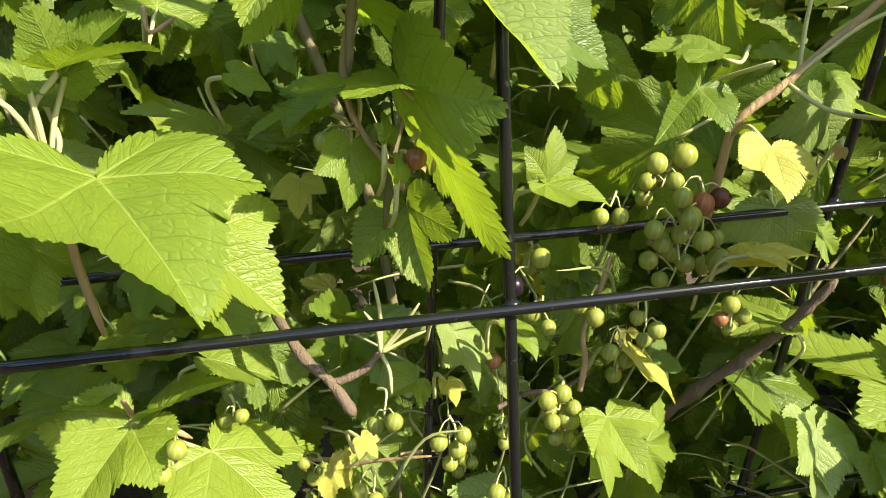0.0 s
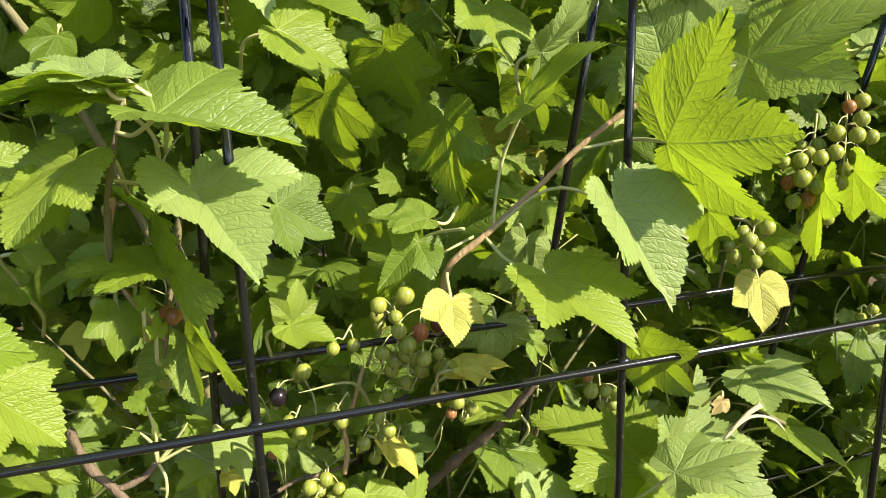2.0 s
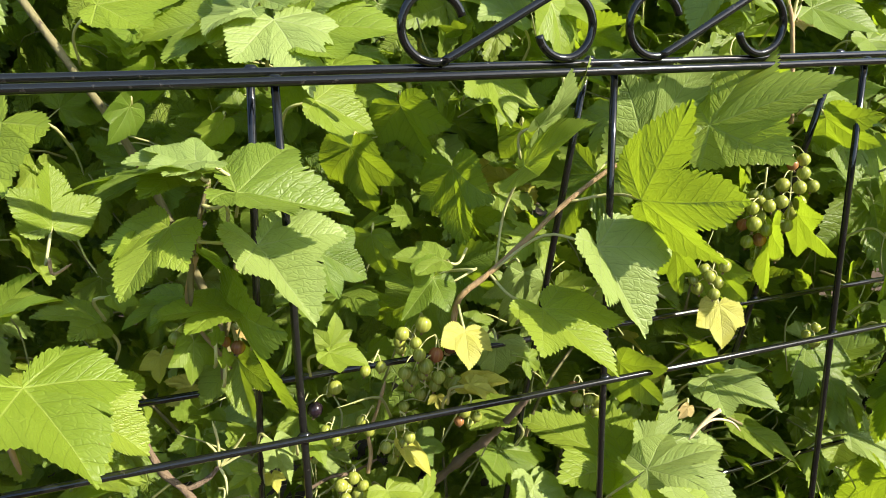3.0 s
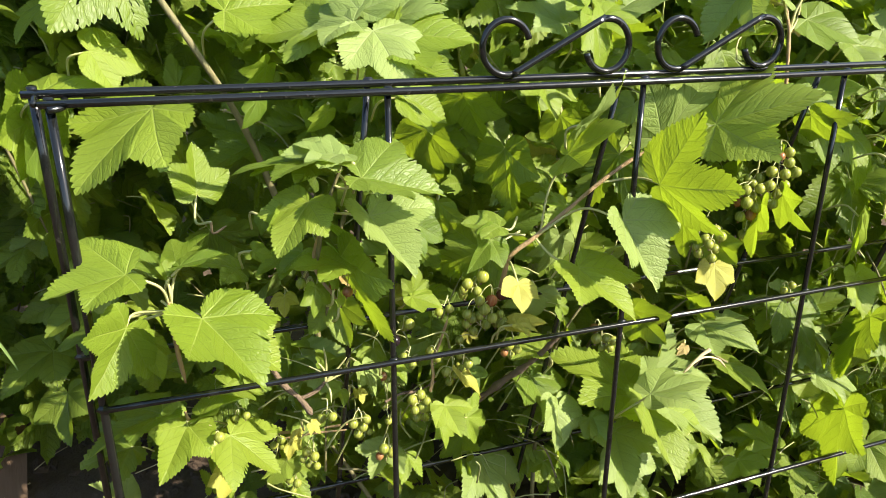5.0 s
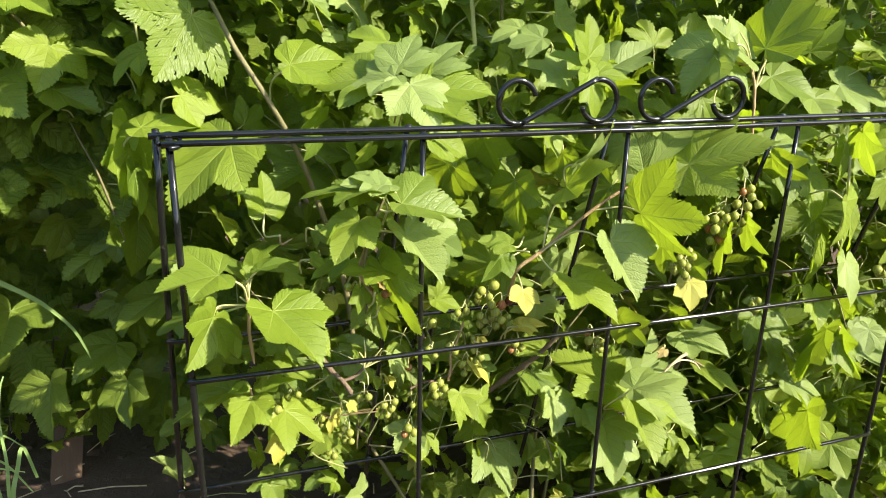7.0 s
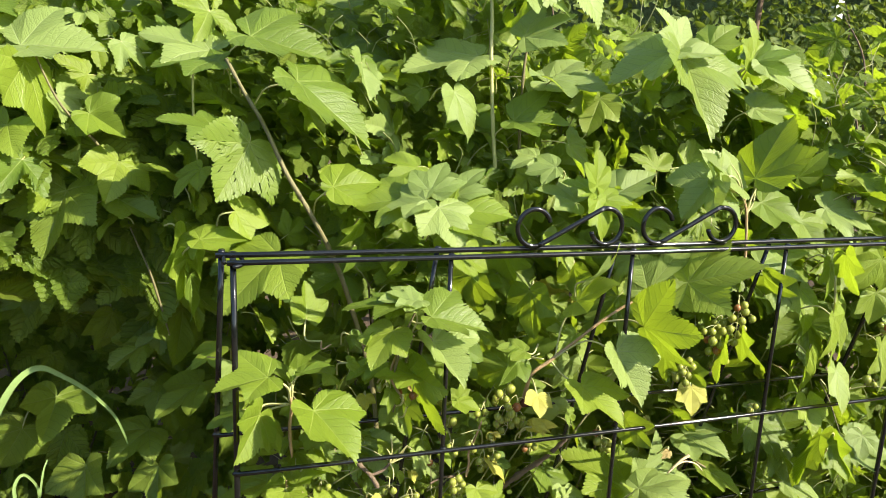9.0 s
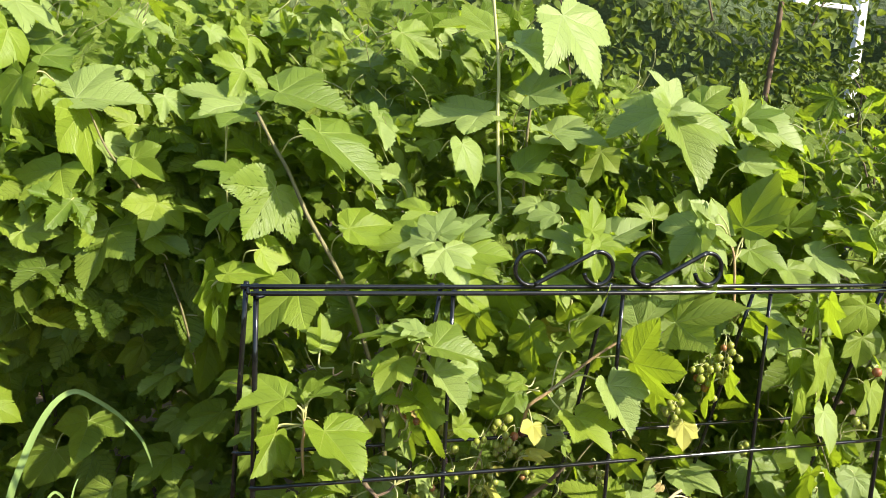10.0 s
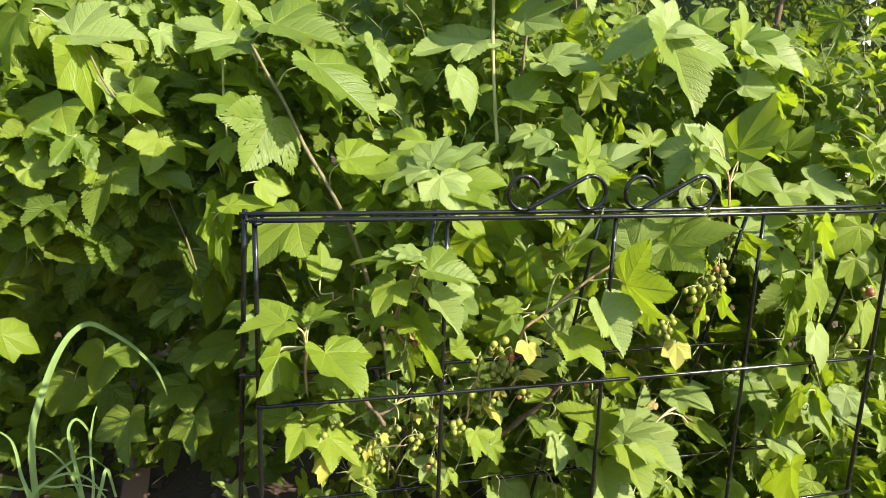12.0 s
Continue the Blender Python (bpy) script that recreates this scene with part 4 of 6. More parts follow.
leaf(bush_front, 0.140, 0.000, 0.614, -88, -29, -126, 0.030, 0.95, "fresh")
leaf(bush_right, 0.761, 0.000, 0.414, -54, 20, 67, 0.060, 0.97, "leaf")
leaf(bush_right, 0.798, 0.080, 0.315, -12, 19, -119, 0.058, 0.98, "pale")
leaf(bush_right, 0.795, 0.030, 0.293, -71, 22, 70, 0.091, 0.97, "leaf")
leaf(bush_right, 0.878, 0.050, 0.212, -57, 25, 157, 0.054, 0.96, "leaf")
leaf(bush_front, 0.645, 0.080, 0.357, -15, -8, -134, 0.064, 0.97, "leaf")
leaf(bush_right, 0.758, 0.000, 0.686, -102, 18, 68, 0.053, 0.97, "leaf")
leaf(bush_front, 0.745, 0.100, 0.413, -36, 6, -169, 0.064, 0.99, "leaf")
leaf(bush_front, 0.500, 0.060, 0.280, -52, -3, -179, 0.053, 0.99, "pale")
leaf(bush_front, 0.694, 0.080, 0.210, -12, 13, 174, 0.041, 1.00, "fresh")
leaf(bush_left, -0.142, 0.350, 0.687, -39, -14, 91, 0.049, 0.97, "fresh")
leaf(bush_front, 0.118, 0.030, 0.578, -29, 32, -98, 0.017, 0.98, "fresh")
leaf(bush_front, 0.131, 0.080, 0.591, -47, 22, -134, 0.019, 0.98, "leaf")
leaf(bush_front, 0.140, 0.040, 0.532, -44, 4, 163, 0.017, 0.95, "yellow")
leaf(bush_front, 0.079, 0.020, 0.502, -73, -25, 161, 0.018, 0.98, "leaf")
leaf(bush_front, 0.106, 0.060, 0.553, 33, -17, 100, 0.037, 0.97, "leaf")
leaf(bush_front, 0.214, 0.100, 0.607, -107, 13, 162, 0.026, 0.98, "leaf")
leaf(bush_front, 0.251, 0.120, 0.703, -45, 14, -150, 0.043, 0.99, "fresh")
leaf(bush_front, 0.331, 0.130, 0.675, -111, 10, 125, 0.051, 1.04, "leaf")
leaf(bush_front, 0.432, 0.120, 0.652, -98, 9, 122, 0.042, 0.93, "leaf")
leaf(bush_front, 0.195, 0.100, 0.672, -119, -22, -129, 0.027, 0.95, "fresh")
leaf(bush_front, 0.138, 0.100, 0.684, -109, -27, -122, 0.029, 0.95, "leaf")
leaf(bush_mid, 0.153, 0.150, 0.706, -120, -28, -114, 0.036, 0.93, "fresh")
leaf(bush_front, 0.543, 0.030, 0.421, -88, -35, -178, 0.013, 0.97, "dead")
leaf(bush_front, 0.340, 0.015, 0.486, -16, 4, -115, 0.022, 0.97, "yellow")
leaf(bush_front, 0.393, 0.030, 0.528, -84, -29, 178, 0.007, 0.99, "dead")
leaf(bush_front, 0.191, 0.050, 0.538, -45, -4, -140, 0.010, 0.99, "dead")
leaf(bush_front, 0.156, 0.050, 0.401, -32, 5, -135, 0.012, 0.99, "yellow")
leaf(bush_front, 0.202, 0.060, 0.420, -39, -14, -148, 0.013, 0.99, "yellow")
leaf(bush_front, 0.694, 0.100, 0.734, -22, 29, -159, 0.017, 0.99, "dead")


rng = random.Random(7)


def face_front(x, z):
    return None if z > 0.80 else 0.11 + 0.06 * noise.noise((x * 6, z * 6, 3))


def face_mid(x, z):
    if x > 0.45 and z > 0.97 - 0.05 * noise.noise((x * 8, z * 3, 7)):
        return None
    return 0.21 + 0.25 * max(0, 0.62 - z) + 0.42 * max(0, z - 0.70) + 0.14 * max(0, min(1, (0.16 - x) * 8)) + 0.10 * noise.noise((x * 4, z * 4, 1))


def face_left(x, z):
    return (0.14 if x < -0.12 and z < 0.62 else 0.0) + 0.42 + 0.30 * max(0, 0.55 - z) + 0.25 * max(0, z - 0.8) + 0.55 * max(0, -0.25 - x) * 0.3 + 0.12 * noise.noise((x * 4, z * 4, 5))


def face_right(x, z):
    if z > (0.93 if x < 1.15 else 1.01) - 0.06 * noise.noise((x * 8, z * 3, 5)):
        return None
    return 0.08 + 0.35 * max(0, z - 0.72) + 0.08 * noise.noise((x * 4, z * 4, 9))


fill(bush_front, rng, spread(rng, 130, (0.0, 0.95, 0.30, 0.78, 0.22), face_front, (0.032, 0.062)) + spread(rng, 60, (0.05, 0.95, 0.10, 0.42, 0.25), face_front, (0.03, 0.05)), 200)
fill(bush_front, rng, spread(rng, 84, (0.06, 0.66, 0.20, 0.48, 0.14), lambda x, z: 0.06 + 0.03 * noise.noise((x * 9, z * 9, 2)), (0.014, 0.034), jitter=0.9), 85, (("leaf", 0.40), ("fresh", 0.40), ("yellow", 0.12), ("pale", 0.08)))
fill(bush_mid, rng, spread(rng, 900, (-0.05, 1.0, 0.15, 1.10, 0.45), face_mid, (0.028, 0.064)) + rosettes(rng, 95, (-0.05, 1.0, 0.62, 1.08, 0.30), face_mid, (0.040, 0.070)), 290)
fill(bush_left, rng, spread(rng, 1150, (-1.15, 0.05, 0.06, 1.12, 0.45), face_left, (0.030, 0.072)) + rosettes(rng, 90, (-1.1, 0.0, 0.45, 1.10, 0.30), face_left, (0.042, 0.072)), 290)
fill(bush_left, rng, spread(rng, 330, (-1.0, 0.06, 0.05, 0.50, 0.40), lambda x, z: 0.58, (0.036, 0.070)), 0)
fill(bush_right, rng, spread(rng, 600, (0.82, 1.85, 0.08, 1.02, 0.45), face_right, (0.036, 0.076), face=(0.12, -0.85, 0.62)) + rosettes(rng, 52, (0.85, 1.85, 0.40, 1.0, 0.30), face_right, (0.042, 0.065)), 290, (("leaf", 0.94), ("pale", 0.05), ("yellow", 0.01)))

fill(bush_mid, rng, spread(rng, 16, (0.33, 0.56, 0.48, 0.67, 0.05), lambda x, z: 0.09, (0.045, 0.075), face=(-0.7, -0.65, 0.25), jitter=0.25), 16)
low = lambda x, z: 0.22 + 0.10 * noise.noise((x * 5, z * 5, 8))
fill(bush_mid, rng, spread(rng, 240, (0.10, 1.0, 0.06, 0.45, 0.6), low, (0.03, 0.06)), 0)
fill(bush_right, rng, spread(rng, 520, (0.60, 1.9, 0.05, 0.50, 0.5), low, (0.03, 0.06)), 0)
fill(bush_front, rng, spread(rng, 560, (0.25, 1.7, 0.015, 0.24, 0.95), lambda x, z: 0.13, (0.026, 0.052), face=(0.2, -0.4, 1.0)), 0)

for b, n, box, facing in ((bush_mid, 380, (-0.05, 1.0, 0.60, 1.08, 0.16), face_mid), (bush_left, 420, (-1.05, 0.03, 0.45, 1.10, 0.16), face_left), (bush_right, 300, (0.85, 1.7, 0.15, 1.0, 0.16), face_right)):
    joined("young_foliage", b, PLAIN[3:], clear(spread(rng, n, box, facing, (0.022, 0.044), jitter=0.85)), M_leaf_stuff)

# sunlit outer leaves
for b, n, box, facing in ((bush_left, 60, (-0.75, 0.10, 0.74, 1.06, 0.1), face_left), (bush_left, 34, (-0.50, 0.02, 0.50, 0.76, 0.1), face_left), (bush_mid, 34, (0.0, 0.45, 0.74, 1.04, 0.1), face_mid), (bush_mid, 22, (0.62, 0.98, 0.70, 0.92, 0.1), face_mid), (bush_left, 24, (-0.50, -0.02, 0.64, 0.94, 0.1), lambda x, z: 0.38), (bush_left, 26, (-0.40, -0.04, 0.57, 0.84, 0.12), lambda x, z: 0.40)):
    for m in clear([Matrix.Translation((0.03, -0.05, 0.03)) @ m for m in spread(rng, n, box, facing, (0.038, 0.072), face=(0.5, -0.62, 0.60), jitter=0.28)]):
        place(rng.choice(PLAIN), b, m, KINDS[rng.choice(("leaf", "leaf", "fresh", "pale"))])

joined("foliage", bush_left, PLAIN[:3], clear(spread(rng, 110, (-0.40, 0.02, 0.55, 0.84, 0.06), lambda x, z: 0.37, (0.045, 0.080), face=(0.0, -0.55, 0.85), jitter=0.40)), M_leaf_stuff)
joined("foliage", bush_left, PLAIN[:3], clear(spread(rng, 120, (-0.48, -0.02, 0.50, 0.90, 0.12), lambda x, z: face_left(x, z) - 0.01, (0.048, 0.085), face=(0.1, -0.55, 0.85), jitter=0.45)), M_leaf_stuff)

# small inner leaves and the stalks between them
for b, n, box, facing in ((bush_mid, 1300, (-0.05, 1.0, 0.35, 1.10, 0.40), face_mid), (bush_left, 1300, (-1.1, 0.05, 0.10, 1.10, 0.40), face_left), (bush_right, 900, (0.85, 1.8, 0.10, 1.0, 0.35), face_right)):
    joined("inner_foliage", b, TINY, clear(spread(rng, n, box, facing, (0.014, 0.036), face=(0.2, -0.8, 0.6), jitter=0.8)), M_leaf_stuff)


def stalk_mass(parent, rng, count, box, face):
    """Thin leaf stalks inside a bush, their colour darkened for the shade there."""
    x0, x1, z0, z1, deep = box
    verts, faces = [], []
    for _ in range(count):
        x, z = rng.uniform(x0, x1), rng.uniform(z0, z1)
        if face(x, z) is None:
            continue
        p = Vector((x, face(x, z) + deep * rng.random() ** 1.4, z)) - parent.location
        d = Vector((rng.gauss(0, 0.7), rng.gauss(-0.2, 0.5), rng.gauss(0.8, 0.5))).normalized() * rng.uniform(0.03, 0.09)
        k = Vector((rng.uniform(-0.012, 0.012), rng.uniform(-0.006, 0.006), rng.uniform(0.0, 0.012)))
        v, f = tube_arrays(bend([p, p + d * 0.5 + k, p + d], 3), rng.uniform(0.0005, 0.0010), 4)
        o = len(verts)
        verts += v
        faces += [tuple(o + q for q in g) for g in f]
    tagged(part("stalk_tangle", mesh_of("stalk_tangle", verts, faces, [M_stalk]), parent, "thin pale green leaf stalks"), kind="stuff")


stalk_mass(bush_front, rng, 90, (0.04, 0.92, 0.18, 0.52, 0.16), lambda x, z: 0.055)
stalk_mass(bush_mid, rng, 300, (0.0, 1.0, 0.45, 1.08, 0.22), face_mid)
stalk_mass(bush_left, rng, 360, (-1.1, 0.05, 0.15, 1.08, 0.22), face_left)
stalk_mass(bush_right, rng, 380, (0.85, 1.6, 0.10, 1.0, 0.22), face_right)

fill(bush_right, rng, spread(rng, 300, (0.50, 1.7, 0.012, 0.16, 0.5), lambda x, z: 0.02, (0.028, 0.056), face=(0.2, -0.5, 1.0)), 0)
hedge = thing("currant_hedge", (0.2, 2.0, 0.0), "row of sunlit currant bushes in the distance", "bush", kind="stuff")


def face_far(x, z):
    if x > 0.85 and z > 1.04:
        return None
    return 1.25 + 0.8 * max(0, z - 0.9) + 0.35 * noise.noise((x * 1.6, z * 1.6, 2))


joined("foliage", hedge, TINY, spread(rng, 4200, (-2.8, 2.2, 0.2, 2.6, 1.0), face_far, (0.04, 0.075), face=(0.12, -0.85, 0.62)), M_leaf_stuff)

shrub = thing("broadleaf_shrub", (1.7, 2.2, 0.0), "dark shrub with small oval leaves and thin brown stems", "shrub")


def face_shrub(x, z):
    return 1.7 - 0.35 * (x - 1.0) + 0.25 * noise.noise((x * 2.5, z * 2.5, 4))


joined("foliage", shrub, OVAL, spread(rng, 11000, (0.8, 4.2, 0.2, 2.5, 1.0), face_shrub, (0.030, 0.056), jitter=0.8), M_oval)
joined("foliage", shrub, OVAL, spread(rng, 1200, (2.3, 3.6, 0.7, 1.42, 0.3), lambda x, z: 2.15, (0.05, 0.08), jitter=0.8), M_oval)
wood = thing("far_thicket", (1.5, 4.5, 0.0), "dense dark green thicket closing off the garden", "thicket", kind="stuff")
joined("foliage", wood, OVAL, spread(rng, 4200, (-3.0, 6.0, 0.1, 3.4, 0.8), lambda x, z: 3.6 + 0.3 * noise.noise((x, z, 6)), (0.10, 0.18), jitter=0.8), M_oval)


def backdrop_sheet():
    """A ring of distant woods that closes the view."""
    verts, faces = [], []
    n, k = 72, 9
    for i in range(n):
        w = 2 * math.pi * i / n
        for h in range(k):
            r = 9.0 + 0.9 * noise.noise((math.cos(w) * 3, math.sin(w) * 3, h * 0.7))
            verts.append((0.4 + r * math.cos(w), 0.4 + r * math.sin(w), -0.2 + (3.6 + 0.8 * noise.noise((w * 3, 0, 1))) * h / (k - 1) * (0.5 + 0.5 * (math.sin(w) > -0.3))))
    for i in range(n):
        for h in range(k - 1):
            a, b = i * k + h, (i + 1) % n * k + h
            faces.append((a, b, b + 1, a + 1))
    return tagged(new("backdrop", mesh_of("backdrop", verts, faces, [M_far])), "dark green distant trees and hedges round the garden", "trees", kind="structure")


backdrop_sheet()


# ---- stems, canes, berries ----
def berry_mesh():
    verts, faces, slots = [], [], []
    rings, seg = 9, 14
    for i in range(rings + 1):
        a = math.pi * i / rings
        for k in range(seg):
            w = 2 * math.pi * k / seg
            r = math.sin(a) * (1 + 0.015 * math.cos(6 * w))
            verts.append((r * math.cos(w), r * math.sin(w), math.cos(a) * 1.02))
    for i in range(rings):
        for k in range(seg):
            k2 = (k + 1) % seg
            faces.append((i * seg + k, (i + 1) * seg + k, (i + 1) * seg + k2, i * seg + k2))
            slots.append(0)
    # withered calyx at the lower end
    v, f = tube_arrays([(0, 0, -0.96), (0.03, 0, -1.12), (0.02, 0.03, -1.28), (0.05, 0.02, -1.40)], [0.20, 0.17, 0.20, 0.10], 6)
    o = len(verts)
    verts += [tuple(q) for q in v]
    for q in f:
        faces.append(tuple(o + j for j in q))
        slots.append(1)
    return mesh_of("berry", verts, faces, [M_berry[0], M_calyx], True, slots)


def berry_material(name, a, b, stripe):
    m, ns, ls = material(name)
    co = ns.new("ShaderNodeTexCoord").outputs["Object"]
    n = node(ns, "ShaderNodeTexNoise", Scale=1.6, Detail=3.0)
    ls.new(co, n.inputs["Vector"])
    sep = ns.new("ShaderNodeSeparateXYZ")
    ls.new(co, sep.inputs[0])
    ang = math_node(ns, ls, "ARCTAN2", sep.outputs[1], sep.outputs[0])
    lines = math_node(ns, ls, "POWER", math_node(ns, ls, "ABSOLUTE", math_node(ns, ls, "SINE", math_node(ns, ls, "MULTIPLY", ang, 5.0))), 8.0)
    rnd = ns.new("ShaderNodeObjectInfo").outputs["Random"]
    f = math_node(ns, ls, "ADD", math_node(ns, ls, "MULTIPLY", n.outputs[0], 0.8), math_node(ns, ls, "MULTIPLY", rnd, 0.5))
    col = mix(ns, ls, math_node(ns, ls, "SUBTRACT", f, 0.2, True), a, b)
    col = mix(ns, ls, math_node(ns, ls, "MULTIPLY", lines, 0.35), col, stripe)
    p = node(ns, "ShaderNodeBsdfPrincipled", Roughness=0.22)
    ls.new(col, p.inputs["Base Color"])
    p.inputs["Specular IOR Level"].default_value = 0.5
    t = ns.new("ShaderNodeBsdfTranslucent")
    ls.new(col, t.inputs[0])
    mx = ns.new("ShaderNodeMixShader")
    mx.inputs[0].default_value = 0.30
    ls.new(p.outputs[0], mx.inputs[1])
    ls.new(t.outputs[0], mx.inputs[2])
    ls.new(mx.outputs[0], ns.new("ShaderNodeOutputMaterial").inputs[0])
    return m


M_berry = [berry_material("green_berry", (0.21, 0.25, 0.038), (0.34, 0.36, 0.06), (0.42, 0.44, 0.12)),
           berry_material("reddening_berry", (0.30, 0.16, 0.05), (0.36, 0.09, 0.05), (0.45, 0.25, 0.10)),
           berry_material("purple_berry", (0.10, 0.035, 0.03), (0.14, 0.04, 0.03), (0.18, 0.07, 0.05)),
           berry_material("black_berry", (0.012, 0.008, 0.012), (0.025, 0.014, 0.02), (0.03, 0.02, 0.02))]
M_calyx = grain_material("withered_calyx", (0.10, 0.06, 0.03), (0.22, 0.15, 0.08), 4, 0.9, 0.5, 0.05)
BERRY = berry_mesh()


def berry_cluster(parent, top, berries):
    """A strig that hangs from top, with berries at (x, y, z, radius, ripeness)."""
    top = Vector(top)
    low = min(b[2] for b in berries)
    cx, cy = sum(b[0] for b in berries) / len(berries), sum(b[1] for b in berries) / len(berries)
    end = Vector((cx, cy, low + 0.006))
    axis = bend([top, top * 0.5 + end * 0.5 + Vector((0.003, 0.002, 0.004)), end], 5)
    v, f = tube_arrays(axis, [0.0009 - 0.0004 * i / (len(axis) - 1) for i in range(len(axis))], 5)
    for x, y, z, r, tone in berries:
        crown = Vector((x, y, z + r * 0.95))
        joint = min(axis, key=lambda q: (q - crown - Vector((0, 0, 0.004))).length)
        pv, pf = tube_arrays(bend([joint, joint * 0.45 + crown * 0.55 + Vector((0, 0, 0.002)), crown], 3), 0.00045, 4)
        o = len(v)
        v += pv
        f += [tuple(o + q for q in g) for g in pf]
    ob = part("strig", mesh_of("strig", [q - top for q in v], f, [M_petiole]), parent)
    ob.matrix_parent_inverse = Matrix.Translation(-parent.location)
    ob.location = top
    for i, (x, y, z, r, tone) in enumerate(berries):
        b = new("berry", BERRY)
        b.parent = ob
        b.location = Vector((x, y, z)) - top
        b.rotation_euler = (0.25 * math.sin(i * 2.1), 0.25 * math.cos(i * 1.7), i * 1.3)
        b.scale = (r, r, r)
        if tone:
            b.material_slots[0].link = "OBJECT"
            b.material_slots[0].material = M_berry[tone]


def canes(parent, rng, count, reach, height, lean):
    """Canes that rise from the crown of a bush and fan out."""
    base = parent.location
    for _ in range(count):
        w = rng.uniform(0, 2 * math.pi)
        r = reach * rng.uniform(0.3, 1.0)
        tip = Vector((r * math.cos(w) * 1.3, r * math.sin(w) * 0.7 + lean, height * rng.uniform(0.6, 1.0)))
        start = Vector((0.05 * math.cos(w), 0.05 * math.sin(w), -0.02))
        mid = start * 0.5 + tip * 0.5 + Vector((rng.uniform(-0.05, 0.05), rng.uniform(-0.05, 0.05), 0.10))
        stem("cane", parent, (start, mid, tip), rng.uniform(0.0022, 0.0036), 0.0009, M_cane, steps=6, knots=0.2)


def local_stem(name, parent, points, r0, r1, mat, label="", knots=0.15):
    stem(name, parent, [Vector(p) - parent.location for p in points], r0, r1, mat, label, knots=knots)


crng = random.Random(3)
for b, n, lean in ((bush_front, 4, 0.12), (bush_left, 14, 0.0), (bush_mid, 14, -0.05), (bush_right, 12, 0.0)):
    canes(b, crng, n, 0.32, 0.85 if b is not bush_front else 0.55, lean)

local_stem("shoot", bush_front, ((0.336, 0.050, 0.496), (0.339, 0.044, 0.521), (0.343, 0.039, 0.543), (0.363, 0.033, 0.560), (0.395, 0.026, 0.588), (0.416, 0.017, 0.610), (0.445, 0.009, 0.632), (0.473, 0.000, 0.647)), 0.0026, 0.0015, M_young, "reddish brown young shoot", knots=0.15)
local_stem("branch", bush_front, ((0.331, 0.120, 0.338), (0.350, 0.100, 0.364), (0.362, 0.080, 0.390), (0.373, 0.062, 0.411), (0.383, 0.046, 0.433), (0.397, 0.030, 0.462)), 0.0042, 0.0028, M_bark, "rough brown branch", knots=0.5)
local_stem("branch", bush_front, ((0.122, 0.050, 0.471), (0.126, 0.040, 0.466), (0.134, 0.030, 0.454), (0.144, 0.025, 0.444), (0.153, 0.020, 0.429)), 0.0023, 0.0026, M_bark, "broken-off brown branch", knots=0.40)
local_stem("twig", bush_front, ((0.144, 0.025, 0.444), (0.151, 0.025, 0.445), (0.160, 0.025, 0.449), (0.167, 0.025, 0.456)), 0.0020, 0.0014, M_bark, "", knots=0.35)
local_stem("petiole", bush_front, ((0.167, 0.025, 0.455), (0.175, 0.023, 0.463), (0.180, 0.020, 0.469)), 0.0010, 0.0008, M_petiole, "", knots=0.00)
local_stem("petiole", bush_front, ((0.167, 0.025, 0.455), (0.178, 0.023, 0.468), (0.185, 0.020, 0.478)), 0.0010, 0.0008, M_petiole, "", knots=0.00)
local_stem("petiole", bush_front, ((0.167, 0.025, 0.455), (0.179, 0.023, 0.461), (0.187, 0.020, 0.465)), 0.0010, 0.0008, M_petiole, "", knots=0.00)
local_stem("petiole", bush_front, ((0.167, 0.025, 0.455), (0.166, 0.023, 0.467), (0.161, 0.020, 0.477)), 0.0010, 0.0008, M_petiole, "", knots=0.00)
local_stem("petiole", bush_front, ((0.167, 0.025, 0.455), (0.168, 0.023, 0.474), (0.166, 0.020, 0.491)), 0.0010, 0.0008, M_petiole, "", knots=0.00)
local_stem("petiole", bush_front, ((0.167, 0.025, 0.455), (0.170, 0.023, 0.447), (0.170, 0.020, 0.437)), 0.0010, 0.0008, M_petiole, "", knots=0.00)
local_stem("shoot", bush_front, ((0.168, -0.010, 0.606), (0.165, -0.003, 0.597), (0.161, 0.004, 0.582), (0.161, 0.011, 0.569), (0.163, 0.014, 0.560), (0.168, 0.013, 0.550), (0.174, 0.011, 0.541), (0.181, 0.010, 0.528)), 0.0018, 0.0011, M_young, "", knots=0.15)
local_stem("shoot", bush_front, ((0.179, -0.020, 0.650), (0.171, -0.013, 0.626), (0.165, -0.007, 0.601), (0.162, 0.000, 0.575)), 0.0011, 0.0020, M_cane, "", knots=0.15)
local_stem("shoot", bush_front, ((0.196, 0.050, 0.597), (0.192, 0.050, 0.583), (0.187, 0.050, 0.557), (0.181, 0.050, 0.537), (0.175, 0.050, 0.505)), 0.0019, 0.0019, M_cane, "", knots=0.15)
local_stem("shoot", bush_front, ((0.054, 0.000, 0.556), (0.055, 0.007, 0.537), (0.054, 0.013, 0.515), (0.057, 0.020, 0.479)), 0.0014, 0.0020, M_young, "", knots=0.15)
local_stem("shoot", bush_front, ((0.053, 0.040, 0.441), (0.055, 0.047, 0.429), (0.065, 0.053, 0.420), (0.075, 0.060, 0.408)), 0.0012, 0.0014, M_young, "", knots=0.15)
local_stem("shoot", bush_front, ((0.089, 0.030, 0.604), (0.090, 0.030, 0.595), (0.100, 0.030, 0.600)), 0.0012, 0.0010, M_young, "", knots=0.15)
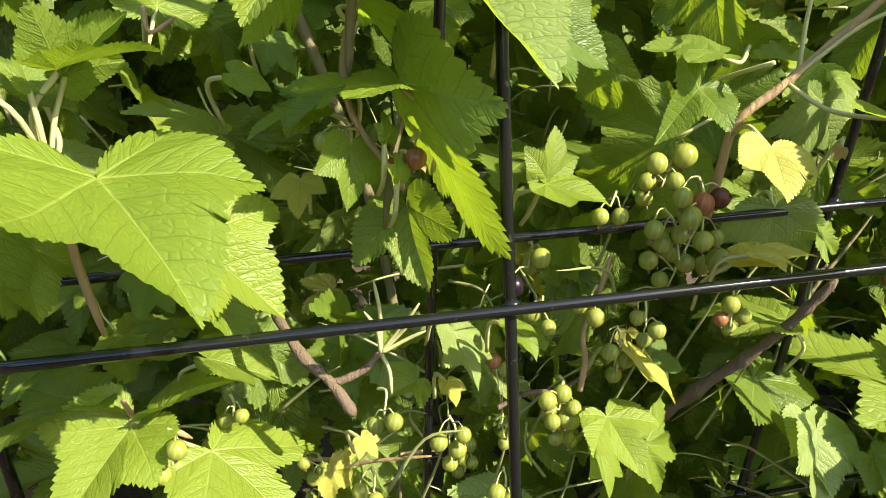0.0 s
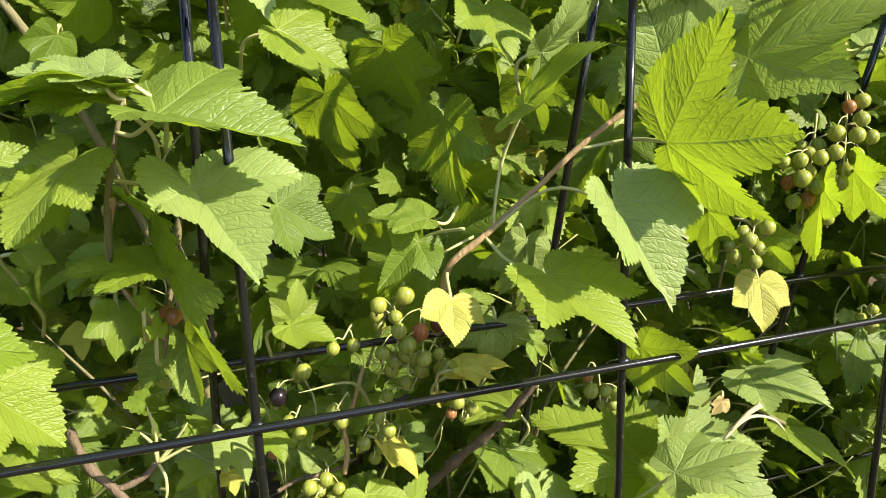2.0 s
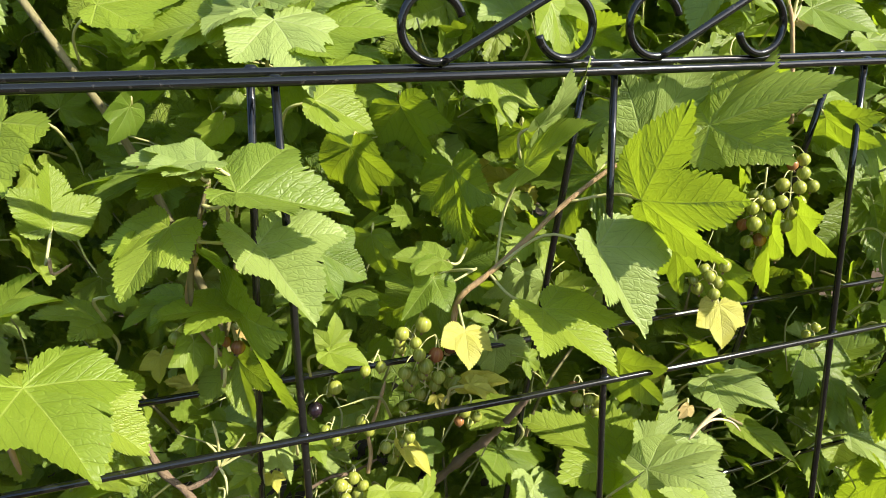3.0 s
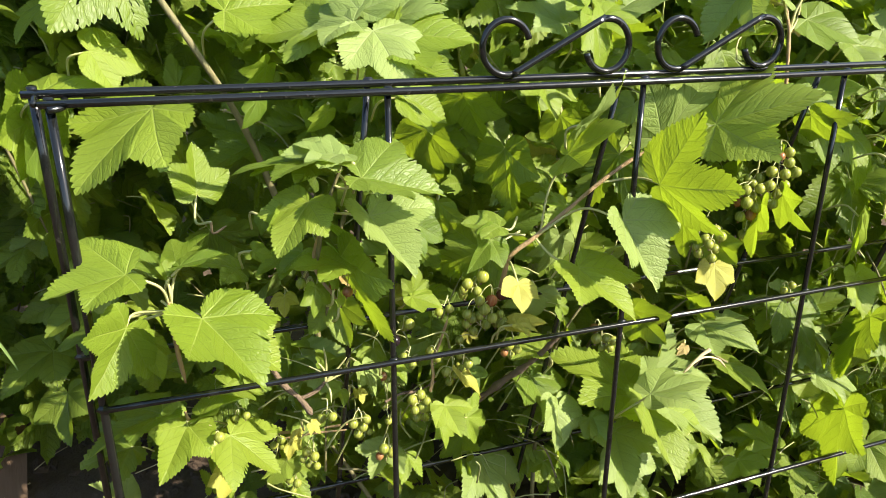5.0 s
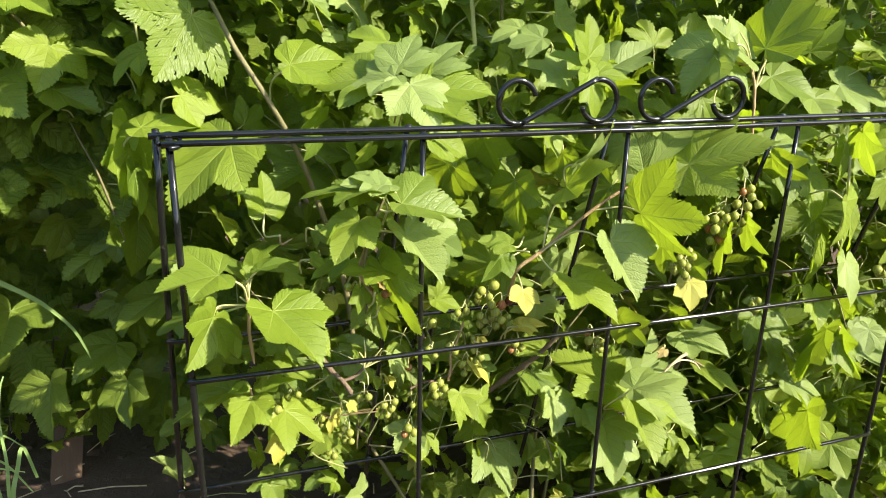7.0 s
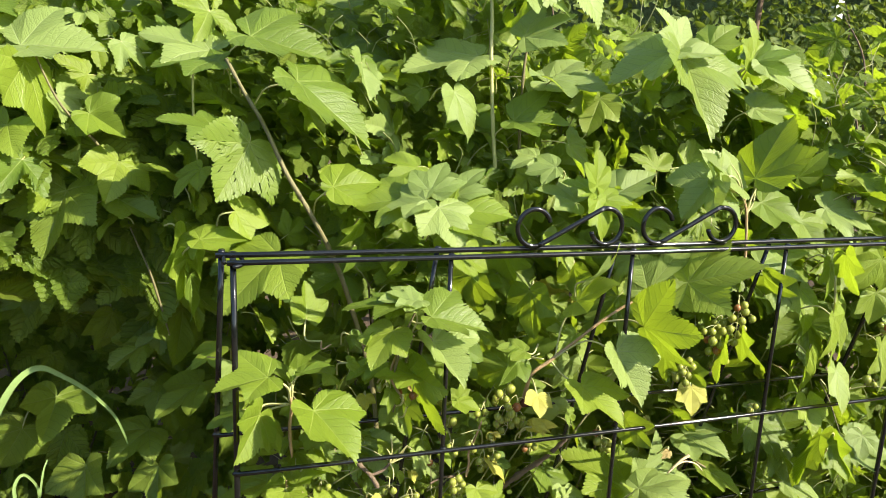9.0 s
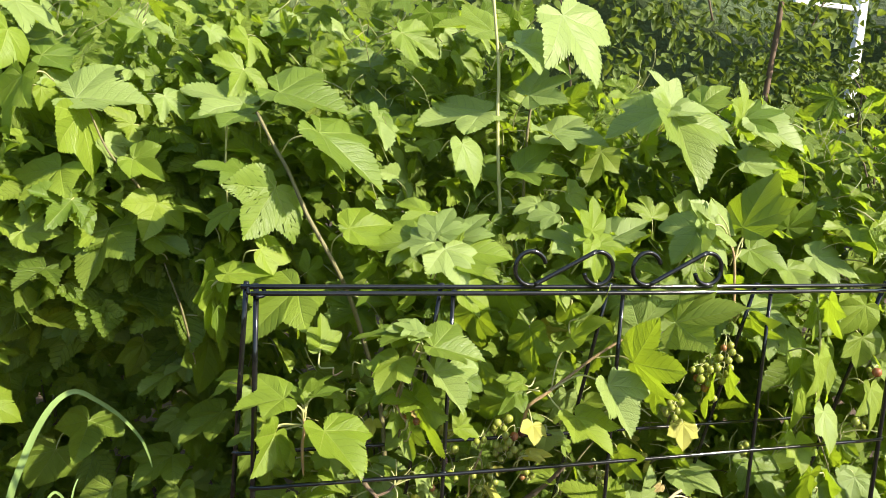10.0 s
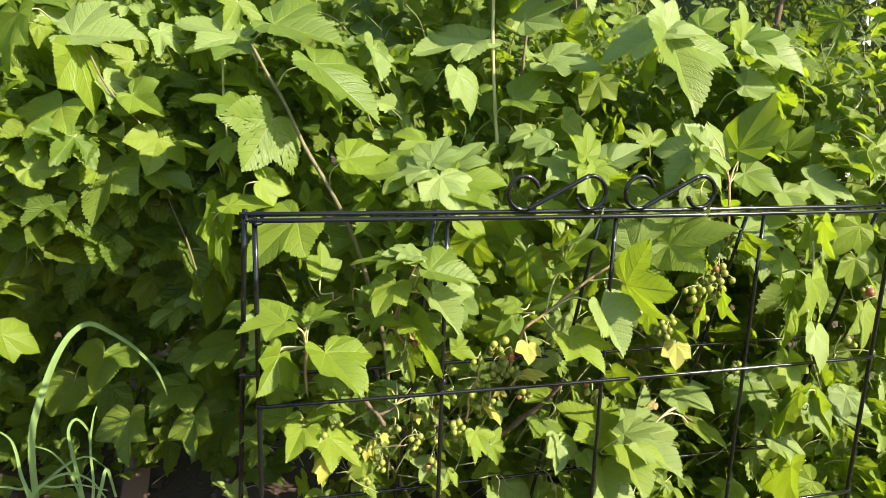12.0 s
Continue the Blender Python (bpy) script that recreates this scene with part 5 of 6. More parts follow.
local_stem("cane", bush_mid, ((0.324, 0.230, 1.096), (0.341, 0.230, 0.986), (0.344, 0.230, 0.920), (0.351, 0.230, 0.836), (0.361, 0.230, 0.751), (0.375, 0.230, 0.645)), 0.0022, 0.0030, M_petiole, "pale green upright cane", knots=0.15)
local_stem("cane", bush_mid, ((0.004, 0.240, 0.897), (0.023, 0.220, 0.859), (0.044, 0.200, 0.822), (0.068, 0.180, 0.767), (0.097, 0.160, 0.716), (0.126, 0.170, 0.659), (0.151, 0.180, 0.591), (0.181, 0.190, 0.486), (0.196, 0.200, 0.357)), 0.0022, 0.0036, M_cane, "pale brown slanting cane", knots=0.15)
local_stem("cane", bush_mid, ((0.407, 0.250, 0.954), (0.402, 0.250, 0.903), (0.401, 0.250, 0.837), (0.403, 0.250, 0.767)), 0.0018, 0.0024, M_cane, "", knots=0.15)
local_stem("shoot", bush_mid, ((0.651, 0.055, 0.649), (0.647, 0.056, 0.695), (0.643, 0.057, 0.731), (0.640, 0.059, 0.745), (0.638, 0.060, 0.754)), 0.0020, 0.0014, M_young, "pale pinkish shoot", knots=0.15)
local_stem("shoot", bush_mid, ((0.645, 0.060, 0.733), (0.636, 0.060, 0.756), (0.620, 0.060, 0.771), (0.591, 0.060, 0.772)), 0.0011, 0.0008, M_petiole, "", knots=0.15)
local_stem("shoot", bush_mid, ((0.643, 0.060, 0.739), (0.629, 0.060, 0.775), (0.611, 0.060, 0.796)), 0.0010, 0.0008, M_petiole, "", knots=0.15)
local_stem("shoot", bush_mid, ((0.646, 0.060, 0.728), (0.650, 0.060, 0.751), (0.662, 0.060, 0.774)), 0.0014, 0.0012, M_petiole, "", knots=0.15)
local_stem("cane", bush_left, ((-0.225, 0.360, 0.892), (-0.205, 0.360, 0.842), (-0.184, 0.360, 0.811), (-0.159, 0.360, 0.782), (-0.121, 0.360, 0.710)), 0.0013, 0.0022, M_cane, "", knots=0.15)
local_stem("cane", bush_left, ((-0.036, 0.320, 0.889), (-0.037, 0.320, 0.826), (-0.034, 0.320, 0.767)), 0.0016, 0.0020, M_petiole, "", knots=0.15)
local_stem("cane", bush_left, ((-0.129, 0.360, 0.683), (-0.117, 0.360, 0.648), (-0.100, 0.360, 0.599), (-0.079, 0.360, 0.511)), 0.0010, 0.0020, M_cane, "", knots=0.15)
local_stem("shoot", bush_mid, ((0.441, 0.090, 0.760), (0.445, 0.090, 0.737), (0.450, 0.090, 0.705), (0.456, 0.090, 0.673)), 0.0012, 0.0018, M_petiole, "", knots=0.15)
local_stem("shoot", bush_right, ((0.746, 0.000, 0.658), (0.755, 0.003, 0.624), (0.764, 0.007, 0.582), (0.774, 0.010, 0.520)), 0.0016, 0.0012, M_petiole, "", knots=0.15)
local_stem("branch", bush_front, ((0.500, 0.100, 0.281), (0.558, 0.087, 0.316), (0.587, 0.073, 0.356), (0.599, 0.060, 0.390)), 0.0022, 0.0016, M_bark, "", knots=0.30)
local_stem("branch", bush_front, ((0.122, 0.140, 0.341), (0.151, 0.133, 0.341), (0.180, 0.127, 0.343), (0.208, 0.120, 0.346)), 0.0017, 0.0012, M_young, "", knots=0.20)
local_stem("branch", bush_front, ((0.131, 0.120, 0.344), (0.163, 0.100, 0.357), (0.194, 0.080, 0.367)), 0.0013, 0.0009, M_young, "", knots=0.20)
local_stem("twig", bush_front, ((0.273, 0.060, 0.405), (0.276, 0.060, 0.422), (0.275, 0.060, 0.438), (0.282, 0.060, 0.454), (0.290, 0.060, 0.478)), 0.0017, 0.0013, M_young, "", knots=0.20)
local_stem("twig", bush_front, ((0.230, 0.070, 0.396), (0.246, 0.070, 0.402), (0.263, 0.070, 0.402), (0.283, 0.070, 0.409)), 0.0016, 0.0013, M_bark, "", knots=0.30)
berry_cluster(bush_front, (0.313, 0.038, 0.536), ((0.293, 0.019, 0.530, 0.0049, 0), (0.311, 0.028, 0.531, 0.0059, 0), (0.305, 0.037, 0.521, 0.0041, 0), (0.303, 0.021, 0.521, 0.0042, 0), (0.294, 0.030, 0.520, 0.0043, 0), (0.297, 0.039, 0.511, 0.0042, 0),))
berry_cluster(bush_front, (0.321, 0.033, 0.520), ((0.303, 0.014, 0.515, 0.0047, 0), (0.318, 0.023, 0.509, 0.0054, 1), (0.332, 0.032, 0.509, 0.0050, 2), (0.308, 0.016, 0.505, 0.0055, 0), (0.320, 0.025, 0.491, 0.0050, 0), (0.332, 0.034, 0.489, 0.0040, 0),))
berry_cluster(bush_front, (0.309, 0.043, 0.504), ((0.295, 0.024, 0.499, 0.0046, 0), (0.304, 0.033, 0.490, 0.0053, 0), (0.339, 0.042, 0.475, 0.0065, 0), (0.309, 0.026, 0.495, 0.0044, 0),))
berry_cluster(bush_front, (0.279, 0.033, 0.514), ((0.265, 0.014, 0.510, 0.0038, 0), (0.278, 0.023, 0.507, 0.0040, 0),))
berry_cluster(bush_front, (0.294, 0.038, 0.463), ((0.295, 0.019, 0.452, 0.0044, 0), (0.293, 0.028, 0.444, 0.0037, 0), (0.294, 0.037, 0.452, 0.0040, 0),))
berry_cluster(bush_front, (0.277, 0.048, 0.465), ((0.269, 0.029, 0.458, 0.0045, 0), (0.265, 0.038, 0.461, 0.0040, 0),))
berry_cluster(bush_front, (0.245, 0.043, 0.464), ((0.244, 0.024, 0.458, 0.0038, 0), (0.239, 0.033, 0.462, 0.0041, 0),))
berry_cluster(bush_front, (0.249, 0.068, 0.487), ((0.235, 0.049, 0.471, 0.0057, 3), (0.252, 0.058, 0.481, 0.0053, 0), (0.249, 0.067, 0.475, 0.0048, 0),))
berry_cluster(bush_front, (0.266, 0.078, 0.394), ((0.267, 0.059, 0.389, 0.0054, 0), (0.268, 0.068, 0.374, 0.0045, 0), (0.260, 0.077, 0.384, 0.0043, 0), (0.259, 0.061, 0.378, 0.0041, 0),))
berry_cluster(bush_front, (0.233, 0.088, 0.379), ((0.233, 0.069, 0.375, 0.0038, 0), (0.231, 0.078, 0.420, 0.0044, 1), (0.238, 0.087, 0.410, 0.0039, 0),))
berry_cluster(bush_front, (0.453, 0.058, 0.454), ((0.441, 0.039, 0.443, 0.0056, 0), (0.467, 0.048, 0.432, 0.0049, 0), (0.464, 0.057, 0.423, 0.0040, 0), (0.439, 0.041, 0.454, 0.0047, 1),))
berry_cluster(bush_front, (0.165, 0.038, 0.432), ((0.170, 0.019, 0.424, 0.0042, 0), (0.162, 0.028, 0.419, 0.0041, 0),))
berry_cluster(bush_front, (0.094, 0.068, 0.425), ((0.101, 0.049, 0.422, 0.0036, 0), (0.092, 0.058, 0.416, 0.0037, 0), (0.081, 0.067, 0.400, 0.0035, 0),))
berry_cluster(bush_front, (0.070, 0.038, 0.426), ((0.077, 0.019, 0.425, 0.0045, 0), (0.067, 0.028, 0.409, 0.0044, 0), (0.072, 0.037, 0.407, 0.0035, 0),))
berry_cluster(bush_front, (0.131, 0.128, 0.351), ((0.134, 0.109, 0.351, 0.0044, 0), (0.127, 0.118, 0.340, 0.0042, 0), (0.124, 0.127, 0.322, 0.0043, 0), (0.123, 0.111, 0.356, 0.0041, 0), (0.136, 0.120, 0.335, 0.0039, 0),))
berry_cluster(bush_front, (0.220, 0.118, 0.358), ((0.212, 0.099, 0.353, 0.0048, 0), (0.221, 0.108, 0.354, 0.0049, 0), (0.215, 0.117, 0.331, 0.0044, 0), (0.221, 0.101, 0.346, 0.0038, 0),))
berry_cluster(bush_front, (0.187, 0.028, 0.547), ((0.186, 0.009, 0.542, 0.0044, 1),))
berry_cluster(bush_front, (0.162, 0.038, 0.553), ((0.151, 0.019, 0.550, 0.0042, 0), (0.165, 0.028, 0.541, 0.0033, 0), (0.180, 0.037, 0.536, 0.0034, 1),))
berry_cluster(bush_front, (0.601, 0.004, 0.639), ((0.594, -0.015, 0.631, 0.0048, 0), (0.605, -0.006, 0.619, 0.0051, 0), (0.625, 0.003, 0.606, 0.0050, 0), (0.595, -0.013, 0.610, 0.0051, 0), (0.588, -0.004, 0.611, 0.0054, 0), (0.583, 0.005, 0.603, 0.0049, 0), (0.581, -0.011, 0.600, 0.0051, 0), (0.608, -0.002, 0.596, 0.0050, 0), (0.611, 0.007, 0.585, 0.0053, 0), (0.573, -0.008, 0.597, 0.0048, 0), (0.599, 0.000, 0.578, 0.0053, 0), (0.584, -0.015, 0.628, 0.0042, 1),))
berry_cluster(bush_front, (0.585, 0.010, 0.623), ((0.559, -0.009, 0.585, 0.0056, 0), (0.562, -0.000, 0.569, 0.0049, 0), (0.577, 0.009, 0.547, 0.0048, 0), (0.584, -0.007, 0.557, 0.0044, 0), (0.574, 0.002, 0.587, 0.0049, 0), (0.600, 0.011, 0.583, 0.0051, 0), (0.560, -0.005, 0.596, 0.0048, 0), (0.575, 0.004, 0.599, 0.0044, 0), (0.569, 0.013, 0.579, 0.0047, 1), (0.572, -0.002, 0.570, 0.0052, 1), (0.578, 0.006, 0.557, 0.0045, 0), (0.571, -0.009, 0.579, 0.0049, 0), (0.552, -0.000, 0.595, 0.0043, 0), (0.574, 0.009, 0.602, 0.0044, 0),))
berry_cluster(bush_front, (0.532, -0.002, 0.562), ((0.524, -0.021, 0.560, 0.0047, 0), (0.514, -0.012, 0.556, 0.0044, 0), (0.533, -0.003, 0.560, 0.0045, 0), (0.513, -0.019, 0.553, 0.0044, 0), (0.528, -0.010, 0.544, 0.0049, 0), (0.518, -0.001, 0.538, 0.0048, 0), (0.520, -0.017, 0.538, 0.0044, 0), (0.508, -0.008, 0.548, 0.0037, 0),))
berry_cluster(bush_right, (0.861, 0.028, 0.515), ((0.842, 0.009, 0.504, 0.0058, 0), (0.870, 0.018, 0.501, 0.0046, 0), (0.869, 0.027, 0.489, 0.0051, 0), (0.859, 0.011, 0.494, 0.0042, 0),))
berry_cluster(bush_right, (0.902, 0.038, 0.576), ((0.880, 0.019, 0.573, 0.0067, 1), (0.881, 0.028, 0.566, 0.0050, 0), (0.885, 0.037, 0.571, 0.0042, 0),))
berry_cluster(bush_front, (0.670, 0.038, 0.470), ((0.663, 0.019, 0.464, 0.0052, 0), (0.674, 0.028, 0.472, 0.0040, 0), (0.673, 0.037, 0.463, 0.0041, 0),))
berry_cluster(bush_right, (0.792, 0.038, 0.422), ((0.776, 0.019, 0.423, 0.0050, 0), (0.784, 0.028, 0.410, 0.0046, 0), (0.801, 0.037, 0.406, 0.0042, 0),))
berry_cluster(bush_front, (0.344, 0.068, 0.491), ((0.325, 0.049, 0.473, 0.0049, 0), (0.340, 0.058, 0.468, 0.0050, 0), (0.326, 0.067, 0.473, 0.0045, 0), (0.306, 0.051, 0.476, 0.0049, 0), (0.317, 0.060, 0.462, 0.0045, 0), (0.306, 0.069, 0.450, 0.0045, 0),))
berry_cluster(bush_front, (0.267, 0.078, 0.398), ((0.264, 0.059, 0.390, 0.0051, 0), (0.262, 0.068, 0.375, 0.0046, 0), (0.273, 0.077, 0.366, 0.0047, 0), (0.256, 0.061, 0.396, 0.0045, 0),))
berry_cluster(bush_front, (0.465, 0.058, 0.433), ((0.452, 0.039, 0.441, 0.0047, 0), (0.464, 0.048, 0.424, 0.0042, 0), (0.461, 0.057, 0.421, 0.0042, 0),))
berry_cluster(bush_front, (0.203, 0.068, 0.397), ((0.194, 0.049, 0.393, 0.0048, 0), (0.205, 0.058, 0.382, 0.0049, 0), (0.202, 0.067, 0.369, 0.0045, 0), (0.207, 0.051, 0.394, 0.0043, 0),))
berry_cluster(bush_front, (0.161, 0.088, 0.361), ((0.153, 0.069, 0.359, 0.0047, 0), (0.161, 0.078, 0.346, 0.0048, 0), (0.157, 0.087, 0.332, 0.0046, 0), (0.149, 0.071, 0.351, 0.0039, 0), (0.163, 0.080, 0.333, 0.0040, 0),))
berry_cluster(bush_front, (0.234, 0.078, 0.355), ((0.225, 0.059, 0.352, 0.0051, 0), (0.235, 0.068, 0.339, 0.0049, 0), (0.233, 0.077, 0.326, 0.0047, 0), (0.221, 0.061, 0.343, 0.0040, 1),))
berry_cluster(bush_front, (0.261, 0.058, 0.416), ((0.248, 0.039, 0.413, 0.0048, 0), (0.259, 0.048, 0.411, 0.0049, 0), (0.268, 0.057, 0.397, 0.0045, 0), (0.251, 0.041, 0.400, 0.0043, 0),))
berry_cluster(bush_front, (0.142, 0.098, 0.326), ((0.136, 0.079, 0.325, 0.0045, 0), (0.144, 0.088, 0.312, 0.0046, 0), (0.140, 0.097, 0.298, 0.0041, 0),))
berry_cluster(bush_front, (0.297, 0.068, 0.436), ((0.285, 0.049, 0.430, 0.0047, 0), (0.298, 0.058, 0.420, 0.0045, 0), (0.295, 0.067, 0.408, 0.0046, 0),))
berry_cluster(bush_front, (0.356, 0.058, 0.457), ((0.345, 0.039, 0.452, 0.0047, 0), (0.358, 0.048, 0.441, 0.0045, 0), (0.356, 0.057, 0.431, 0.0043, 0), (0.341, 0.041, 0.444, 0.0039, 1),))
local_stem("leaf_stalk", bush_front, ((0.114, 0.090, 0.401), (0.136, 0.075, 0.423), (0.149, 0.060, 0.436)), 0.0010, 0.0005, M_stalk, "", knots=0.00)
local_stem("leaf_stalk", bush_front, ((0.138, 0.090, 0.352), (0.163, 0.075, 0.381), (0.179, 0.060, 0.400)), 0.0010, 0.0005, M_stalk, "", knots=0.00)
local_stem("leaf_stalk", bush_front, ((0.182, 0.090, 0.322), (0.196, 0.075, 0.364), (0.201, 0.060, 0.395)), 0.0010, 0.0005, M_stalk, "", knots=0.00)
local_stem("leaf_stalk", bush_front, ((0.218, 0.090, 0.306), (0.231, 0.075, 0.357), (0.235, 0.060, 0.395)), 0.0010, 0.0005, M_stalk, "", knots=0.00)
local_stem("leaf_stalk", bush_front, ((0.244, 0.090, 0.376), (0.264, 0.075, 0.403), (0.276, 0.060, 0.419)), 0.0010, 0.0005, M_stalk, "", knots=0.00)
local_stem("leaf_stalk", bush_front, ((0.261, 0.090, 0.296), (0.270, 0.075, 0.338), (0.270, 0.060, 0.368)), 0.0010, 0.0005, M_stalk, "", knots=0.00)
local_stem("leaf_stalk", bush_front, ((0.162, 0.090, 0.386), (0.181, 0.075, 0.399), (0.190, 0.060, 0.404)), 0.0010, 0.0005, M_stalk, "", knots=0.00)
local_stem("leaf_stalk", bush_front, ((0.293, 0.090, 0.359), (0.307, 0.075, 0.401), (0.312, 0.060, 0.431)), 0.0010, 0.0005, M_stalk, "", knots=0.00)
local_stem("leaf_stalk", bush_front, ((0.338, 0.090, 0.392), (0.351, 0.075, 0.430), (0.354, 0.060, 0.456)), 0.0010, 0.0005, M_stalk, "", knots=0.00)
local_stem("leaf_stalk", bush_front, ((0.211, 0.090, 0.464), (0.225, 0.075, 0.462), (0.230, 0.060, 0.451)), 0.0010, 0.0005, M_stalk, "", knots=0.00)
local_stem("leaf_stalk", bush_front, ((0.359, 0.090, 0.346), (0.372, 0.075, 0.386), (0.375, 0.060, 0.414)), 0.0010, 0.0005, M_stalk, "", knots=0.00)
local_stem("leaf_stalk", bush_front, ((0.577, 0.030, 0.411), (0.563, 0.030, 0.404), (0.546, 0.030, 0.389)), 0.0022, 0.0012, M_straw, "dry straw-coloured stalk", knots=0.20)
local_stem("leaf_stalk", bush_front, ((0.552, 0.030, 0.396), (0.570, 0.030, 0.403), (0.590, 0.030, 0.397), (0.602, 0.030, 0.385)), 0.0013, 0.0009, M_straw, "", knots=0.00)

# thin twigs and leaf stalks inside the bushes
trng = random.Random(11)
for b, n, x0, x1, y0, y1, z0, z1 in ((bush_front, 40, 0.03, 0.90, 0.05, 0.20, 0.22, 0.50),):
    for _ in range(n):
        p = Vector((trng.uniform(x0, x1), trng.uniform(y0, y1), trng.uniform(z0, z1)))
        d = Vector((trng.gauss(0, 1), trng.gauss(-0.3, 0.5), trng.gauss(0.5, 0.8))).normalized() * trng.uniform(0.03, 0.085)
        k = Vector((trng.uniform(-0.01, 0.01), 0, trng.uniform(0.002, 0.014)))
        r = trng.uniform(0.0006, 0.0012)
        local_stem("leaf_stalk" if r < 0.001 else "twig", b, (p, p + d * 0.5 + k, p + d), r * 1.3, r * 0.5, M_stalk if r < 0.001 else M_cane)

# ---- grass ----
grass = thing("grass_tuft", (-0.36, 0.37, 0.0), "long arching green grass blades growing from dark soil", "grass")


def blade(parent, points, w0, w1):
    line = bend(points, 5)
    verts, faces = [], []
    n = len(line)
    for i, q in enumerate(line):
        d = (line[min(i + 1, n - 1)] - line[max(i - 1, 0)]).normalized()
        side = d.cross(Vector((0, -1, 0.15)))
        side = side.normalized() if side.length > 0.01 else Vector((1, 0, 0))
        nrm = side.cross(d)
        f = i / (n - 1)
        w = (w0 + (w1 - w0) * f ** 1.6) * (0.6 + 0.4 * min(1, f * 6))
        q = q - parent.location
        verts += [q - side * w + nrm * w * 0.35, q, q + side * w + nrm * w * 0.35]
    for i in range(n - 1):
        a = i * 3
        faces += [(a, a + 1, a + 4, a + 3), (a + 1, a + 2, a + 5, a + 4)]
    part("blade", mesh_of("blade", verts, faces, [M_grass]), parent)


blade(grass, ((-0.352, 0.360, 0.000), (-0.345, 0.352, 0.148), (-0.339, 0.340, 0.297), (-0.317, 0.347, 0.378), (-0.294, 0.353, 0.432), (-0.272, 0.360, 0.463), (-0.249, 0.367, 0.472), (-0.223, 0.373, 0.455), (-0.191, 0.380, 0.425), (-0.163, 0.387, 0.385), (-0.151, 0.393, 0.351), (-0.147, 0.400, 0.328)), 0.0056, 0.0008)
blade(grass, ((-0.352, 0.360, 0.000), (-0.351, 0.352, 0.100), (-0.351, 0.340, 0.199), (-0.361, 0.347, 0.237), (-0.367, 0.355, 0.272), (-0.378, 0.363, 0.294), (-0.406, 0.370, 0.312)), 0.0035, 0.0010)
blade(grass, ((-0.352, 0.360, 0.000), (-0.348, 0.352, 0.098), (-0.345, 0.340, 0.195), (-0.320, 0.347, 0.227), (-0.287, 0.355, 0.248), (-0.264, 0.363, 0.247), (-0.242, 0.370, 0.220)), 0.0028, 0.0008)
blade(grass, ((-0.268, 0.360, 0.000), (-0.271, 0.352, 0.085), (-0.273, 0.340, 0.170), (-0.279, 0.345, 0.218), (-0.288, 0.350, 0.276), (-0.290, 0.355, 0.303), (-0.279, 0.360, 0.317), (-0.265, 0.365, 0.295), (-0.264, 0.370, 0.268)), 0.0030, 0.0015)
blade(grass, ((-0.268, 0.360, 0.000), (-0.265, 0.352, 0.079), (-0.262, 0.340, 0.158), (-0.259, 0.347, 0.214), (-0.261, 0.355, 0.270), (-0.255, 0.363, 0.315), (-0.250, 0.370, 0.331)), 0.0028, 0.0008)
blade(grass, ((-0.268, 0.360, 0.000), (-0.263, 0.352, 0.079), (-0.258, 0.340, 0.158), (-0.248, 0.350, 0.201), (-0.240, 0.360, 0.225), (-0.232, 0.370, 0.167)), 0.0035, 0.0020)
blade(grass, ((-0.352, 0.360, 0.000), (-0.348, 0.352, 0.104), (-0.344, 0.340, 0.209), (-0.311, 0.340, 0.213), (-0.279, 0.340, 0.213), (-0.238, 0.340, 0.198)), 0.0028, 0.0008)
blade(grass, ((-0.352, 0.360, 0.000), (-0.350, 0.352, 0.102), (-0.348, 0.340, 0.205), (-0.369, 0.347, 0.213), (-0.394, 0.353, 0.216), (-0.428, 0.360, 0.208)), 0.0028, 0.0008)
blade(grass, ((-0.268, 0.360, 0.000), (-0.272, 0.352, 0.080), (-0.276, 0.350, 0.159), (-0.284, 0.357, 0.191), (-0.299, 0.365, 0.229), (-0.323, 0.373, 0.258), (-0.349, 0.380, 0.267)), 0.0028, 0.0008)
blade(grass, ((-0.352, 0.360, 0.000), (-0.348, 0.352, 0.100), (-0.344, 0.340, 0.200), (-0.301, 0.337, 0.236), (-0.260, 0.333, 0.223), (-0.230, 0.330, 0.171)), 0.0030, 0.0010)

# ---- stake, straw, chips on the soil ----
def rough_board(name, at, size, turn, label, mat, seed):
    n = 8
    sx, sy, sz = size
    verts, faces = [], []
    for i in range(n + 1):
        f = i / n
        for k, (a, b) in enumerate(((-1, -1), (-0.3, -1.06), (0.4, -1.03), (1, -1), (1, 1), (0.2, 1.05), (-1, 1))):
            j = 0.10 * noise.noise((a * 2 + seed, b * 2, f * 5))
            z = sz * f + (0.16 * sz * noise.noise((a * 1.7, seed, 2)) if i == n else 0)
            verts.append((sx * (a + j) * (1 - 0.10 * f), sy * (b + j), z))
    m = 7
    for i in range(n):
        for k in range(m):
            k2 = (k + 1) % m
            faces.append((i * m + k, i * m + k2, (i + 1) * m + k2, (i + 1) * m + k))
    faces.append(tuple(n * m + k for k in range(m)))
    ob = new(name, mesh_of(name, verts, faces, [mat], False))
    ob.matrix_basis = pose(*at, *turn)
    return tagged(ob, label, "wood")


